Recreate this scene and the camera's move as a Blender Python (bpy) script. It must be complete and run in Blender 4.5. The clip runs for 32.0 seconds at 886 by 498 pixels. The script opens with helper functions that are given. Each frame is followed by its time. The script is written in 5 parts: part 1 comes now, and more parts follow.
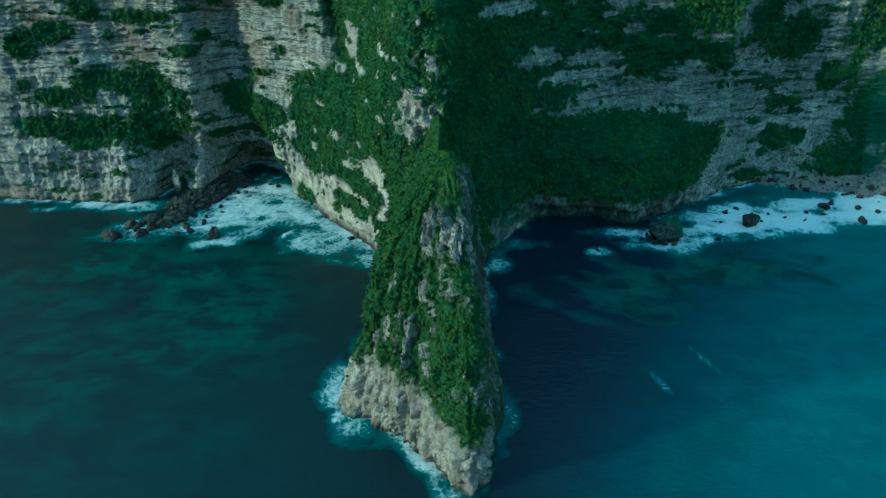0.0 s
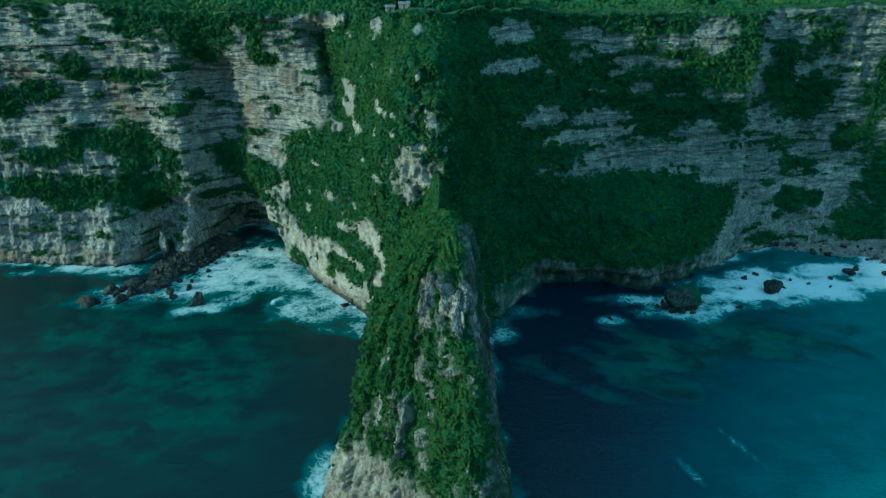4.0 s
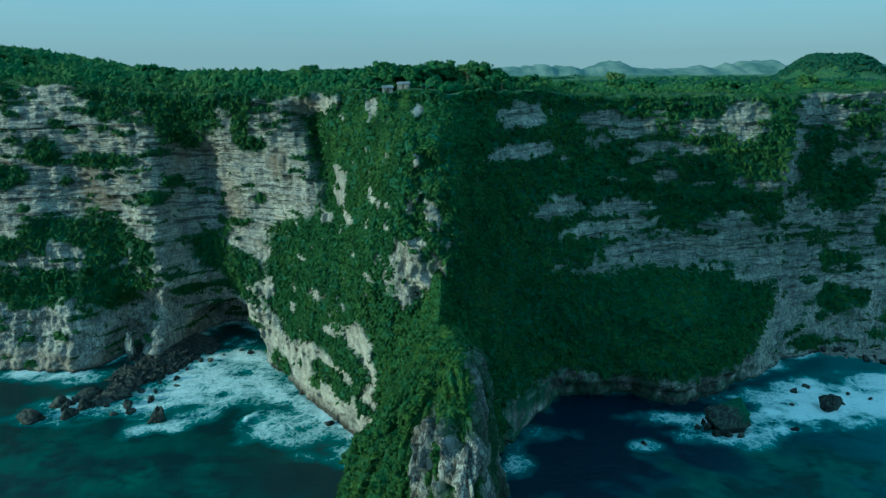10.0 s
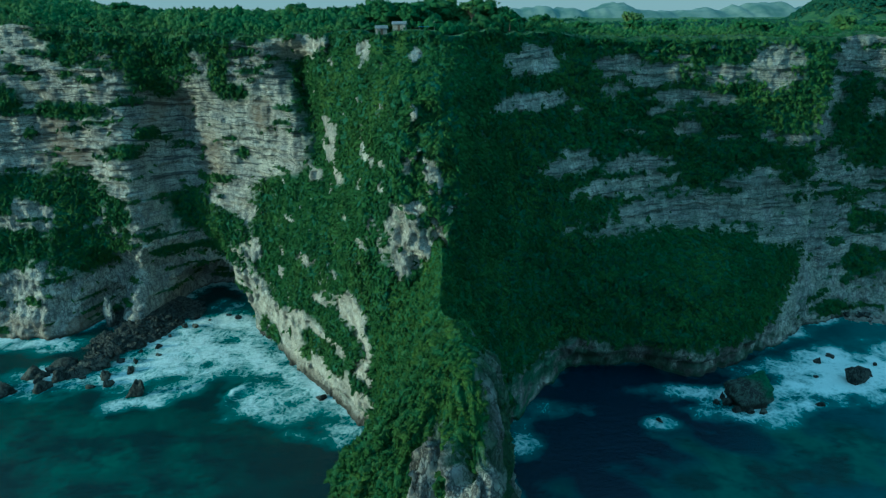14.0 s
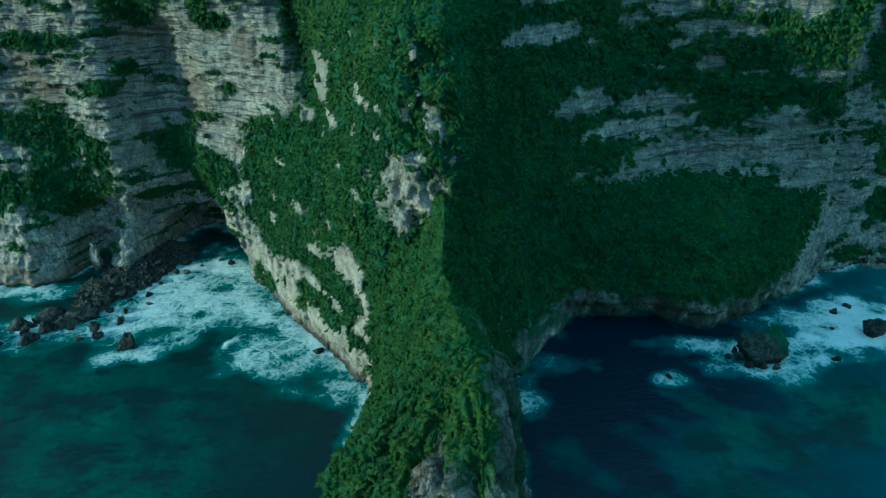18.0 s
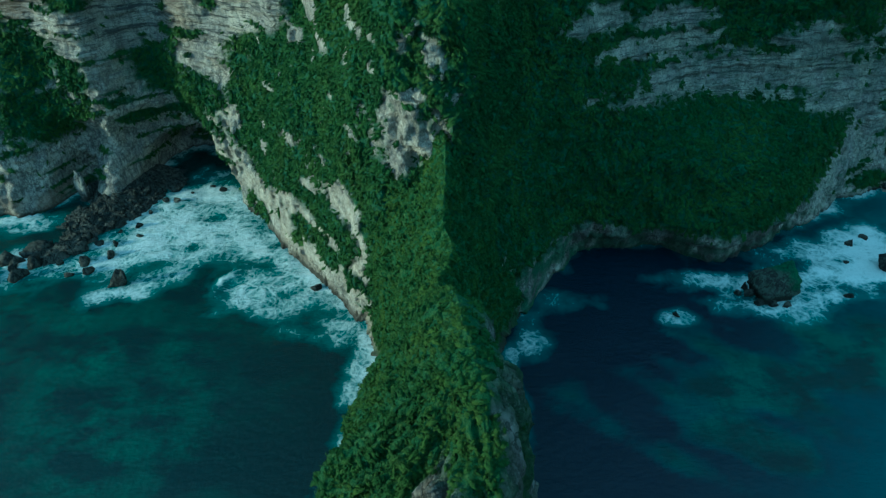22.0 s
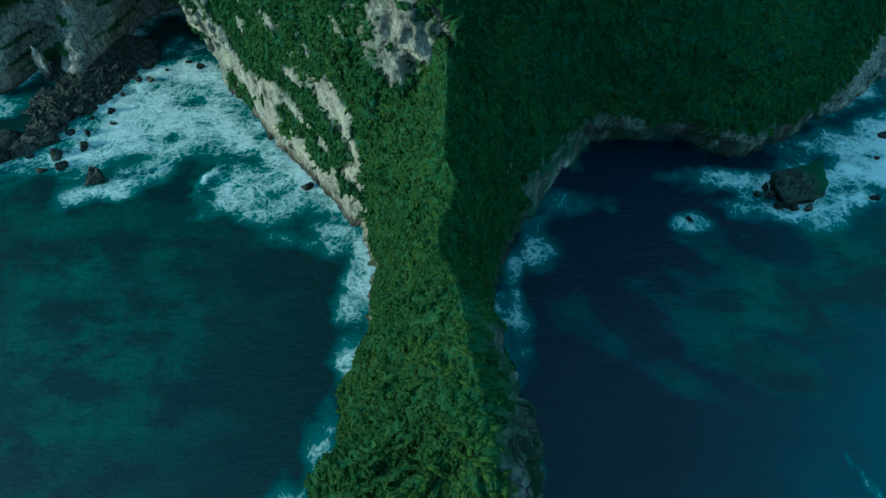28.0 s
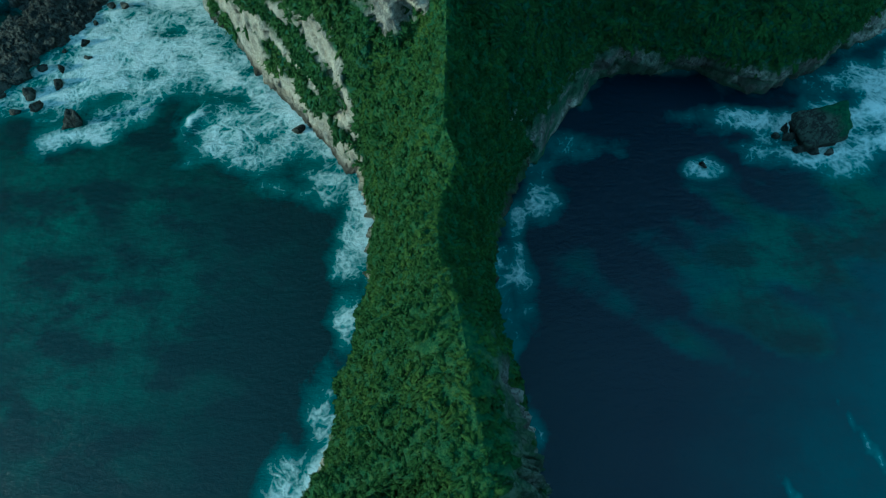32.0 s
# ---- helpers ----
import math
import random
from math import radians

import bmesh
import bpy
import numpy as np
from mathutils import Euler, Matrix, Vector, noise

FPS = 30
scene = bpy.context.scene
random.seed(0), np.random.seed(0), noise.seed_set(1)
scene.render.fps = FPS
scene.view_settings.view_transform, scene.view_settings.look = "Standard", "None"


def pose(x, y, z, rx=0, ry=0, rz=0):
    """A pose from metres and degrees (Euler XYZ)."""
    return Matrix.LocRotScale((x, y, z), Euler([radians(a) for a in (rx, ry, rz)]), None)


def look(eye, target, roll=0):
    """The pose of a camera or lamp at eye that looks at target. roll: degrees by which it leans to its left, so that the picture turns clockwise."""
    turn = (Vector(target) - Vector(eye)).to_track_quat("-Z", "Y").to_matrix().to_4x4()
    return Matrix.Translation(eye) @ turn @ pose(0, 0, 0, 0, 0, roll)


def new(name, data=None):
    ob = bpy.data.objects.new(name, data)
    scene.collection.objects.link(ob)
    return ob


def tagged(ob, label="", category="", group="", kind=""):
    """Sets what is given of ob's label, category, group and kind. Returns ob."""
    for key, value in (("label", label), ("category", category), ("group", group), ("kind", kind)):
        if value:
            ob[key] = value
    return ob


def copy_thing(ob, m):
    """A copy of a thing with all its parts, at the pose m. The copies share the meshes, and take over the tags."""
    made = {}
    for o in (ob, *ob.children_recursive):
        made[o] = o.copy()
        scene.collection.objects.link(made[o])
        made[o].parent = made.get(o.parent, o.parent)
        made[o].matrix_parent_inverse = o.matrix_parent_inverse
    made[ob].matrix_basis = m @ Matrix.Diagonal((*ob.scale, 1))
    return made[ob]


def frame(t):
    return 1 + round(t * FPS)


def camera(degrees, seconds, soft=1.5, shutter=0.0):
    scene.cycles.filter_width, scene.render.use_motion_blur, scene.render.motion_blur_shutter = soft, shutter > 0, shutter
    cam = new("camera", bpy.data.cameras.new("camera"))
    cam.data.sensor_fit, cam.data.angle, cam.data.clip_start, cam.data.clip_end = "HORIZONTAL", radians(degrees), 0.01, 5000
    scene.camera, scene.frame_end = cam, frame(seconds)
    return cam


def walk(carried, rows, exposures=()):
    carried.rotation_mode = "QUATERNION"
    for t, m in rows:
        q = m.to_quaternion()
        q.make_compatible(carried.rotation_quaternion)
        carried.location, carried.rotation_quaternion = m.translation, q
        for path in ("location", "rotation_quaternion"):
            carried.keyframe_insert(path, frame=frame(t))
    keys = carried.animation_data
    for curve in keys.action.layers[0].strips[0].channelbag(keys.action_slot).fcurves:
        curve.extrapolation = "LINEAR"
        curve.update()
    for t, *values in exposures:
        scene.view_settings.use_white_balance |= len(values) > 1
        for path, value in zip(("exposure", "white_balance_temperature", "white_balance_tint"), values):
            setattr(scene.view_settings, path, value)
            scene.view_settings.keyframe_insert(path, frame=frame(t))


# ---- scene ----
cam = camera(70.6, 32.0, 1.35)
PATH = [
    (0, (0.154, -384.88, 166.833), (0.209, -383.136, 165.855), -0.8),
    (0.5, (0.288, -382.666, 166.016), (0.343, -380.91, 165.06), -0.8),
    (1, (0.282, -380.093, 164.821), (0.338, -378.325, 163.889), -0.8),
    (1.5, (0.43, -377.497, 163.399), (0.487, -375.715, 162.492), -0.8),
    (2, (0.495, -374.951, 162.031), (0.552, -373.157, 161.148), -0.7),
    (2.5, (0.602, -372.276, 160.746), (0.66, -370.471, 159.885), -0.7),
    (3, (0.742, -369.712, 159.484), (0.799, -367.897, 158.646), -0.7),
    (3.5, (0.899, -366.975, 158.36), (0.956, -365.15, 157.544), -0.7),
    (5.5, (1.384, -355.423, 153.344), (1.443, -353.558, 152.624), -0.6),
    (6, (1.477, -352.383, 152.555), (1.536, -350.509, 151.859), -0.6),
    (6.5, (1.608, -349.474, 151.787), (1.667, -347.592, 151.115), -0.5),
    (7, (1.67, -346.361, 151.105), (1.729, -344.47, 150.456), -0.6),
    (7.5, (1.754, -343.12, 150.703), (1.814, -341.221, 150.078), -0.5),
    (8, (1.893, -339.786, 150.444), (1.953, -337.879, 149.844), -0.5),
    (8.5, (2.064, -336.48, 150.201), (2.123, -334.566, 149.625), -0.4),
    (9, (2.143, -333.164, 149.976), (2.202, -331.243, 149.425), -0.4),
    (9.5, (2.27, -329.467, 149.788), (2.329, -327.54, 149.256), -0.4),
    (10, (2.709, -322.907, 149.586), (2.763, -320.98, 149.053), -0.5),
    (10.5, (2.515, -314.976, 149.498), (2.574, -313.054, 148.947), -0.3),
    (11, (2.281, -311.271, 149.486), (2.341, -309.355, 148.917), -0.3),
    (11.5, (2.182, -308.821, 149.278), (2.243, -306.909, 148.693), -0.3),
    (12, (2.257, -306.488, 149.101), (2.317, -304.582, 148.497), -0.3),
    (12.5, (2.244, -304.179, 148.887), (2.304, -302.279, 148.263), -0.3),
    (13, (2.301, -301.876, 148.776), (2.361, -299.985, 148.129), -0.3),
    (13.5, (2.222, -299.633, 148.522), (2.281, -297.749, 147.853), -0.4),
    (14, (2.202, -297.47, 148.34), (2.261, -295.594, 147.648), -0.4),
    (14.5, (2.181, -295.227, 148.292), (2.239, -293.36, 147.577), -0.4),
    (16.5, (2.31, -286.304, 149.434), (2.366, -284.48, 148.614), -0.4),
    (17, (2.32, -284.031, 149.827), (2.375, -282.22, 148.978), -0.4),
    (17.5, (2.345, -281.713, 150.383), (2.399, -279.917, 149.504), -0.5),
    (18, (2.357, -279.483, 151.067), (2.41, -277.703, 150.156), -0.4),
    (18.5, (2.373, -277.259, 151.75), (2.425, -275.497, 150.806), -0.4),
    (19, (2.388, -275.037, 152.512), (2.44, -273.293, 151.535), -0.4),
    (19.5, (2.413, -272.812, 153.223), (2.464, -271.088, 152.211), -0.4),
    (20, (2.473, -270.616, 153.98), (2.523, -268.913, 152.933), -0.5),
    (20.5, (2.515, -268.603, 154.583), (2.563, -266.921, 153.501), -0.5),
    (21, (2.547, -266.535, 155.322), (2.595, -264.876, 154.207), -0.5),
    (21.5, (2.621, -264.551, 155.95), (2.666, -262.915, 154.801), -0.5),
    (22, (2.688, -262.496, 156.735), (2.732, -260.884, 155.552), -0.6),
    (22.5, (2.743, -260.556, 157.388), (2.786, -258.97, 156.171), -0.6),
    (23, (2.813, -258.684, 157.997), (2.854, -257.122, 156.748), -0.6),
    (23.5, (2.832, -256.468, 158.589), (2.872, -254.934, 157.306), -0.6),
    (24, (2.806, -254.396, 159.174), (2.846, -252.89, 157.859), -0.5),
    (24.5, (2.846, -252.27, 159.748), (2.885, -250.792, 158.401), -0.5),
    (25, (2.841, -250.25, 160.107), (2.88, -248.8, 158.73), -0.5),
    (25.5, (2.776, -248.059, 160.56), (2.815, -246.639, 159.153), -0.5),
    (27.5, (3.047, -239.262, 162.174), (3.082, -237.964, 160.653), -0.5),
    (28, (3.088, -236.956, 162.416), (3.122, -235.688, 160.869), -0.5),
    (28.5, (3.134, -234.758, 162.727), (3.167, -233.521, 161.156), -0.5),
    (29, (3.195, -232.569, 163.047), (3.228, -231.363, 161.452), -0.5),
    (29.5, (3.262, -230.431, 163.339), (3.293, -229.256, 161.721), -0.5),
    (30, (3.31, -228.326, 163.513), (3.341, -227.182, 161.873), -0.5),
    (30.5, (3.418, -226.266, 163.581), (3.447, -225.152, 161.92), -0.6),
    (31, (3.527, -224.252, 163.715), (3.554, -223.168, 162.034), -0.7),
    (31.5, (3.635, -222.203, 163.946), (3.66, -221.15, 162.246), -0.8),
    (32, (3.712, -220.21, 164.043), (3.736, -219.187, 162.325), -0.9),
]
walk(cam, [(t, look(eye, target, roll)) for t, eye, target, roll in PATH],
     exposures=[(0, 0.19, 4500, -26), (10, 0.22, 4520, -25), (16, 0.20, 4520, -26), (25, 0.14, 4560, -24), (32, 0.06, 4560, -22)])

# ---- light: a low sun from the seaward side of the bay, and the sky ----
SUN_AZ, SUN_EL = radians(197), radians(14.5)      # from which the sun shines, counted from +x
sun_from = Vector((math.cos(SUN_AZ) * math.cos(SUN_EL), math.sin(SUN_AZ) * math.cos(SUN_EL), math.sin(SUN_EL)))
sun_data = bpy.data.lights.new("sun", "SUN")
sun_data.energy, sun_data.angle, sun_data.color = 3.6, radians(4.0), (1.0, 0.84, 0.58)
sun = new("sun", sun_data)
sun.matrix_world = look(sun_from * 300, (0, 0, 0))
world = bpy.data.worlds.new("sky")
scene.world = world
world.use_nodes = True
wn, wl = world.node_tree.nodes, world.node_tree.links
sky = wn.new("ShaderNodeTexSky")
sky.sky_type, sky.sun_disc = "NISHITA", False
sky.sun_elevation, sky.sun_rotation = SUN_EL, math.pi / 2 - SUN_AZ
sky.air_density, sky.dust_density, sky.ozone_density = 1.0, 0.3, 1.5
# thin high haze evens the clear sky out; soft banks of cloud drift in it
haze, drift, lay = wn.new("ShaderNodeMix"), wn.new("ShaderNodeTexNoise"), wn.new("ShaderNodeMapping")
spot, tone = wn.new("ShaderNodeTexCoord"), wn.new("ShaderNodeValToRGB")
lay.inputs["Scale"].default_value = (1.5, 1.5, 6.0)
drift.inputs["Scale"].default_value, drift.inputs["Detail"].default_value = 2.2, 6
wl.new(spot.outputs["Generated"], lay.inputs["Vector"])
wl.new(lay.outputs[0], drift.inputs["Vector"])
tone.color_ramp.elements[0].position, tone.color_ramp.elements[0].color = 0.35, (0.86, 1.46, 1.80, 1)
tone.color_ramp.elements[1].position, tone.color_ramp.elements[1].color = 0.70, (1.16, 1.70, 1.98, 1)
wl.new(drift.outputs["Fac"], tone.inputs[0])
haze.data_type, haze.inputs[0].default_value = "RGBA", 0.85
wl.new(sky.outputs[0], haze.inputs[6])
wl.new(tone.outputs[0], haze.inputs[7])
# paler mist low over the horizon
low, rise, mist = wn.new("ShaderNodeSeparateXYZ"), wn.new("ShaderNodeMapRange"), wn.new("ShaderNodeMix")
wl.new(spot.outputs["Generated"], low.inputs[0])
wl.new(low.outputs[2], rise.inputs[0])
rise.inputs[1].default_value, rise.inputs[2].default_value = 0.03, 0.42
rise.inputs[3].default_value, rise.inputs[4].default_value = 0.92, 0.0
mist.data_type = "RGBA"
wl.new(rise.outputs[0], mist.inputs[0])
wl.new(haze.outputs[2], mist.inputs[6])
mist.inputs[7].default_value = (0.70, 0.755, 0.73, 1)
wl.new(mist.outputs[2], wn["Background"].inputs[0])
wn["Background"].inputs[1].default_value = 0.385


# ---- noise in numpy ----
def hash3(ix, iy, iz, seed):
    h = (ix * 374761393 + iy * 668265263 + iz * 2147483647 + seed * 1274126177) & 0xFFFFFFFF
    h = ((h ^ (h >> 13)) * 1274126177) & 0xFFFFFFFF
    h = ((h ^ (h >> 16)) * 668265263) & 0xFFFFFFFF
    return ((h ^ (h >> 15)) & 0xFFFF) / 65535.0


def vnoise(x, y, z, seed=0):
    """Smooth value noise, -1 to 1."""
    x, y, z = np.broadcast_arrays(*(np.asarray(a, float) for a in (x, y, z)))
    f = [np.floor(a) for a in (x, y, z)]
    i = [a.astype(np.int64) for a in f]
    u = [a - b for a, b in zip((x, y, z), f)]
    u = [a * a * (3 - 2 * a) for a in u]
    out = 0
    for dx in (0, 1):
        for dy in (0, 1):
            for dz in (0, 1):
                w = (u[0] if dx else 1 - u[0]) * (u[1] if dy else 1 - u[1]) * (u[2] if dz else 1 - u[2])
                out = out + w * hash3(i[0] + dx, i[1] + dy, i[2] + dz, seed)
    return out * 2 - 1


def fbm(x, y, z, octaves=4, seed=0):
    total, amp, f = 0, 0.5, 1.0
    for k in range(octaves):
        total = total + amp * vnoise(np.asarray(x) * f, np.asarray(y) * f, np.asarray(z) * f, seed + k)
        amp, f = amp * 0.5, f * 2.03
    return total


def smooth(a, b, x):
    t = np.clip((np.asarray(x, float) - a) / (b - a), 0, 1)
    return t * t * (3 - 2 * t)


def curve(xs, ys, x):
    """A smooth curve (monotone cubic) through a few control values."""
    xs, ys = np.asarray(xs, float), np.asarray(ys, float)
    d = np.diff(ys) / np.diff(xs)
    m = np.r_[d[0], np.where(d[:-1] * d[1:] > 0, 2 * d[:-1] * d[1:] / (d[:-1] + d[1:] + 1e-12), 0), d[-1]]
    x = np.clip(np.asarray(x, float), xs[0], xs[-1])
    k = np.clip(np.searchsorted(xs, x) - 1, 0, len(xs) - 2)
    h = xs[k + 1] - xs[k]
    t = (x - xs[k]) / h
    return ((1 + 2 * t) * (1 - t) ** 2 * ys[k] + t * (1 - t) ** 2 * h * m[k]
            + t * t * (3 - 2 * t) * ys[k + 1] + t * t * (t - 1) * h * m[k + 1])


# ---- materials ----
def material(name):
    m = bpy.data.materials.new(name)
    m.use_nodes = True
    return m, m.node_tree.nodes, m.node_tree.links, m.node_tree.nodes["Principled BSDF"]


def noise_node(n, l, scale, detail=5.0, rough=0.6, vec=None):
    t = n.new("ShaderNodeTexNoise")
    t.inputs["Scale"].default_value, t.inputs["Detail"].default_value, t.inputs["Roughness"].default_value = scale, detail, rough
    if vec is not None:
        l.new(vec, t.inputs["Vector"])
    return t.outputs["Fac"]


def ramp(n, l, fac, stops):
    r = n.new("ShaderNodeValToRGB")
    while len(r.color_ramp.elements) < len(stops):
        r.color_ramp.elements.new(0.5)
    for e, (p, c) in zip(r.color_ramp.elements, stops):
        e.position, e.color = p, (*c, 1) if len(c) == 3 else c
    l.new(fac, r.inputs[0])
    return r.outputs[0]


def mix(n, l, fac, a, b, mode="MIX"):
    m = n.new("ShaderNodeMix")
    m.data_type, m.blend_type = "RGBA", mode
    for socket, v in ((m.inputs[0], fac), (m.inputs[6], a), (m.inputs[7], b)):
        if isinstance(v, (int, float)):
            socket.default_value = v
        elif isinstance(v, tuple):
            socket.default_value = (*v, 1)
        else:
            l.new(v, socket)
    return m.outputs[2]


def math_node(n, l, op, a, b=0.0):
    m = n.new("ShaderNodeMath")
    m.operation = op
    for socket, v in ((m.inputs[0], a), (m.inputs[1], b)):
        if isinstance(v, (int, float)):
            socket.default_value = v
        else:
            l.new(v, socket)
    return m.outputs[0]


def place_node(n, l, sx=1, sy=1, sz=1):
    g, m = n.new("ShaderNodeNewGeometry"), n.new("ShaderNodeMapping")
    m.inputs["Scale"].default_value = (sx, sy, sz)
    l.new(g.outputs["Position"], m.inputs["Vector"])
    return m.outputs[0]


def attribute_node(n, name):
    a = n.new("ShaderNodeAttribute")
    a.attribute_name = name
    return a.outputs["Fac"]


def bump(n, l, bsdf, height, strength, distance):
    b = n.new("ShaderNodeBump")
    b.inputs["Strength"].default_value, b.inputs["Distance"].default_value = strength, distance
    l.new(height, b.inputs["Height"])
    l.new(b.outputs[0], bsdf.inputs["Normal"])


def rock_material(name, pale, grey, dark, strata=0.5, cracks=0.85, green=((0.008, 0.038, 0.022), (0.028, 0.094, 0.046), (0.070, 0.145, 0.056))):
    """Weathered limestone: thin beds, cracks, run-off streaks, grey crust, soil where plants grow, a rusty and a black
    tidal band; the green and the black also carry painted shade.
    """
    m, n, l, b = material(name)
    sway = math_node(n, l, "MULTIPLY", noise_node(n, l, 0.03, 3, 0.5, place_node(n, l)), 5.0)
    lift = n.new("ShaderNodeCombineXYZ")
    l.new(sway, lift.inputs[2])

    def bedded(sx, sz):
        add = n.new("ShaderNodeVectorMath")
        add.operation = "MULTIPLY_ADD"
        add.inputs[1].default_value = (0, 0, sz)
        l.new(lift.outputs[0], add.inputs[0])
        l.new(place_node(n, l, sx, sx, sz), add.inputs[2])
        return add.outputs[0]
    beds = noise_node(n, l, 1.0, 6, 0.72, bedded(0.045, 0.62))
    thin = noise_node(n, l, 1.0, 5, 0.75, bedded(0.16, 2.2))
    crust = noise_node(n, l, 0.07, 9, 0.72, place_node(n, l))
    streak = noise_node(n, l, 1.0, 6, 0.65, place_node(n, l, 0.30, 0.30, 0.035))
    grain = noise_node(n, l, 1.2, 8, 0.8, place_node(n, l))
    c = mix(n, l, ramp(n, l, crust, [(0.40, (0, 0, 0)), (0.58, (1, 1, 1))]), pale, grey)
    bedding = math_node(n, l, "MULTIPLY", attribute_node(n, "bedding"), strata)
    c = mix(n, l, math_node(n, l, "MULTIPLY", ramp(n, l, beds, [(0.40, (1, 1, 1)), (0.47, (0, 0, 0))]), bedding), c, dark)
    c = mix(n, l, math_node(n, l, "MULTIPLY", ramp(n, l, thin, [(0.40, (1, 1, 1)), (0.46, (0, 0, 0))]), bedding), c, dark)
    c = mix(n, l, math_node(n, l, "MULTIPLY", ramp(n, l, streak, [(0.52, (0, 0, 0)), (0.66, (1, 1, 1))]), 0.35), c, dark)
    c = mix(n, l, math_node(n, l, "MULTIPLY", ramp(n, l, grain, [(0.36, (1, 1, 1)), (0.46, (0, 0, 0))]), 0.4), c, dark)
    crack = noise_node(n, l, 1.0, 5, 0.62, place_node(n, l, 0.30, 0.30, 0.12))
    massive = math_node(n, l, "SUBTRACT", 1.0, attribute_node(n, "bedding"))
    c = mix(n, l, math_node(n, l, "MULTIPLY", massive, 0.12), c, mix(n, l, crust, grey, dark))
    c = mix(n, l, math_node(n, l, "MULTIPLY", massive, ramp(n, l, noise_node(n, l, 0.5, 7, 0.75, place_node(n, l, 1, 1, 0.45)), [(0.37, (0.6, 0.6, 0.6)), (0.45, (0, 0, 0))])), c, dark)
    split = noise_node(n, l, 1.0, 5, 0.65, place_node(n, l, 0.30, 0.30, 0.17))
    c = mix(n, l, math_node(n, l, "MULTIPLY", massive, ramp(n, l, split, [(0.46, (0, 0, 0)), (0.49, (1, 1, 1)), (0.51, (1, 1, 1)), (0.54, (0, 0, 0))])), c, dark)
    c = mix(n, l, ramp(n, l, crack, [(0.465, (0, 0, 0)), (0.495, (cracks,) * 3), (0.505, (cracks,) * 3), (0.535, (0, 0, 0))]), c, dark)
    clean = mix(n, l, ramp(n, l, noise_node(n, l, 0.22, 8, 0.75, place_node(n, l, 1, 1, 1.8)), [(0.38, (0, 0, 0)), (0.60, (1, 1, 1))]), (0.30, 0.26, 0.20), (0.68, 0.62, 0.49))
    c = mix(n, l, math_node(n, l, "MULTIPLY", attribute_node(n, "fresh"), 0.50), c, clean)
    c = mix(n, l, math_node(n, l, "MULTIPLY", attribute_node(n, "rust"), 0.45), c, (0.20, 0.13, 0.07))
    c = mix(n, l, math_node(n, l, "MULTIPLY", attribute_node(n, "tide_shade"), 0.88), c, (0.03, 0.03, 0.024))
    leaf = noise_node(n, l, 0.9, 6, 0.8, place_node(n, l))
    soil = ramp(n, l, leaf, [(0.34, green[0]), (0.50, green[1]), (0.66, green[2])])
    c = mix(n, l, attribute_node(n, "veg_shade"), c, soil)
    l.new(c, b.inputs["Base Color"])
    b.inputs["Roughness"].default_value = 0.92
    b.inputs["Specular IOR Level"].default_value = 0.2
    relief = math_node(n, l, "ADD", math_node(n, l, "MULTIPLY", grain, 0.75), math_node(n, l, "MULTIPLY", math_node(n, l, "MULTIPLY", thin, 1.1), bedding))
    bump(n, l, b, math_node(n, l, "ADD", math_node(n, l, "ADD", relief, math_node(n, l, "MULTIPLY", math_node(n, l, "ABSOLUTE", math_node(n, l, "SUBTRACT", split, 0.5)), 3.0)), math_node(n, l, "MULTIPLY", math_node(n, l, "MULTIPLY", beds, 0.8), bedding)), 0.9, 1.2)
    return m


def leaf_material(name, dark, mid, light, scale=0.05, grain=1.4):
    """Leafy scrub: single bushes differ a little, drifts of lighter and darker growth run through them."""
    m, n, l, b = material(name)
    g = n.new("ShaderNodeNewGeometry")
    half, most = [tuple(0.86 * p + 0.14 * q for p, q in zip(mid, other)) for other in (dark, light)]
    one = ramp(n, l, g.outputs["Random Per Island"], [(0.0, half), (0.6, mid), (1.0, most)])
    area = noise_node(n, l, scale, 5, 0.65, place_node(n, l, 1, 1, 0.6))
    c = mix(n, l, ramp(n, l, area, [(0.46, (0, 0, 0)), (0.64, (0.75, 0.75, 0.75))]), one, light)
    c = mix(n, l, ramp(n, l, noise_node(n, l, scale * 2.7, 4, 0.6, place_node(n, l, 1, 1, 0.7)), [(0.48, (0, 0, 0)), (0.70, (0.7, 0.7, 0.7))]), c, dark)
    leaf = noise_node(n, l, grain, 6, 0.8, place_node(n, l))
    c = mix(n, l, ramp(n, l, leaf, [(0.36, (0.55, 0.55, 0.55)), (0.52, (0, 0, 0))]), c, dark)
    c = mix(n, l, ramp(n, l, leaf, [(0.55, (0, 0, 0)), (0.72, (0.45, 0.45, 0.45))]), c, light)
    l.new(c, b.inputs["Base Color"])
    b.inputs["Roughness"].default_value = 0.85
    b.inputs["Specular IOR Level"].default_value = 0.15
    bump(n, l, b, leaf, 1.0, 1.2 / grain)
    return m


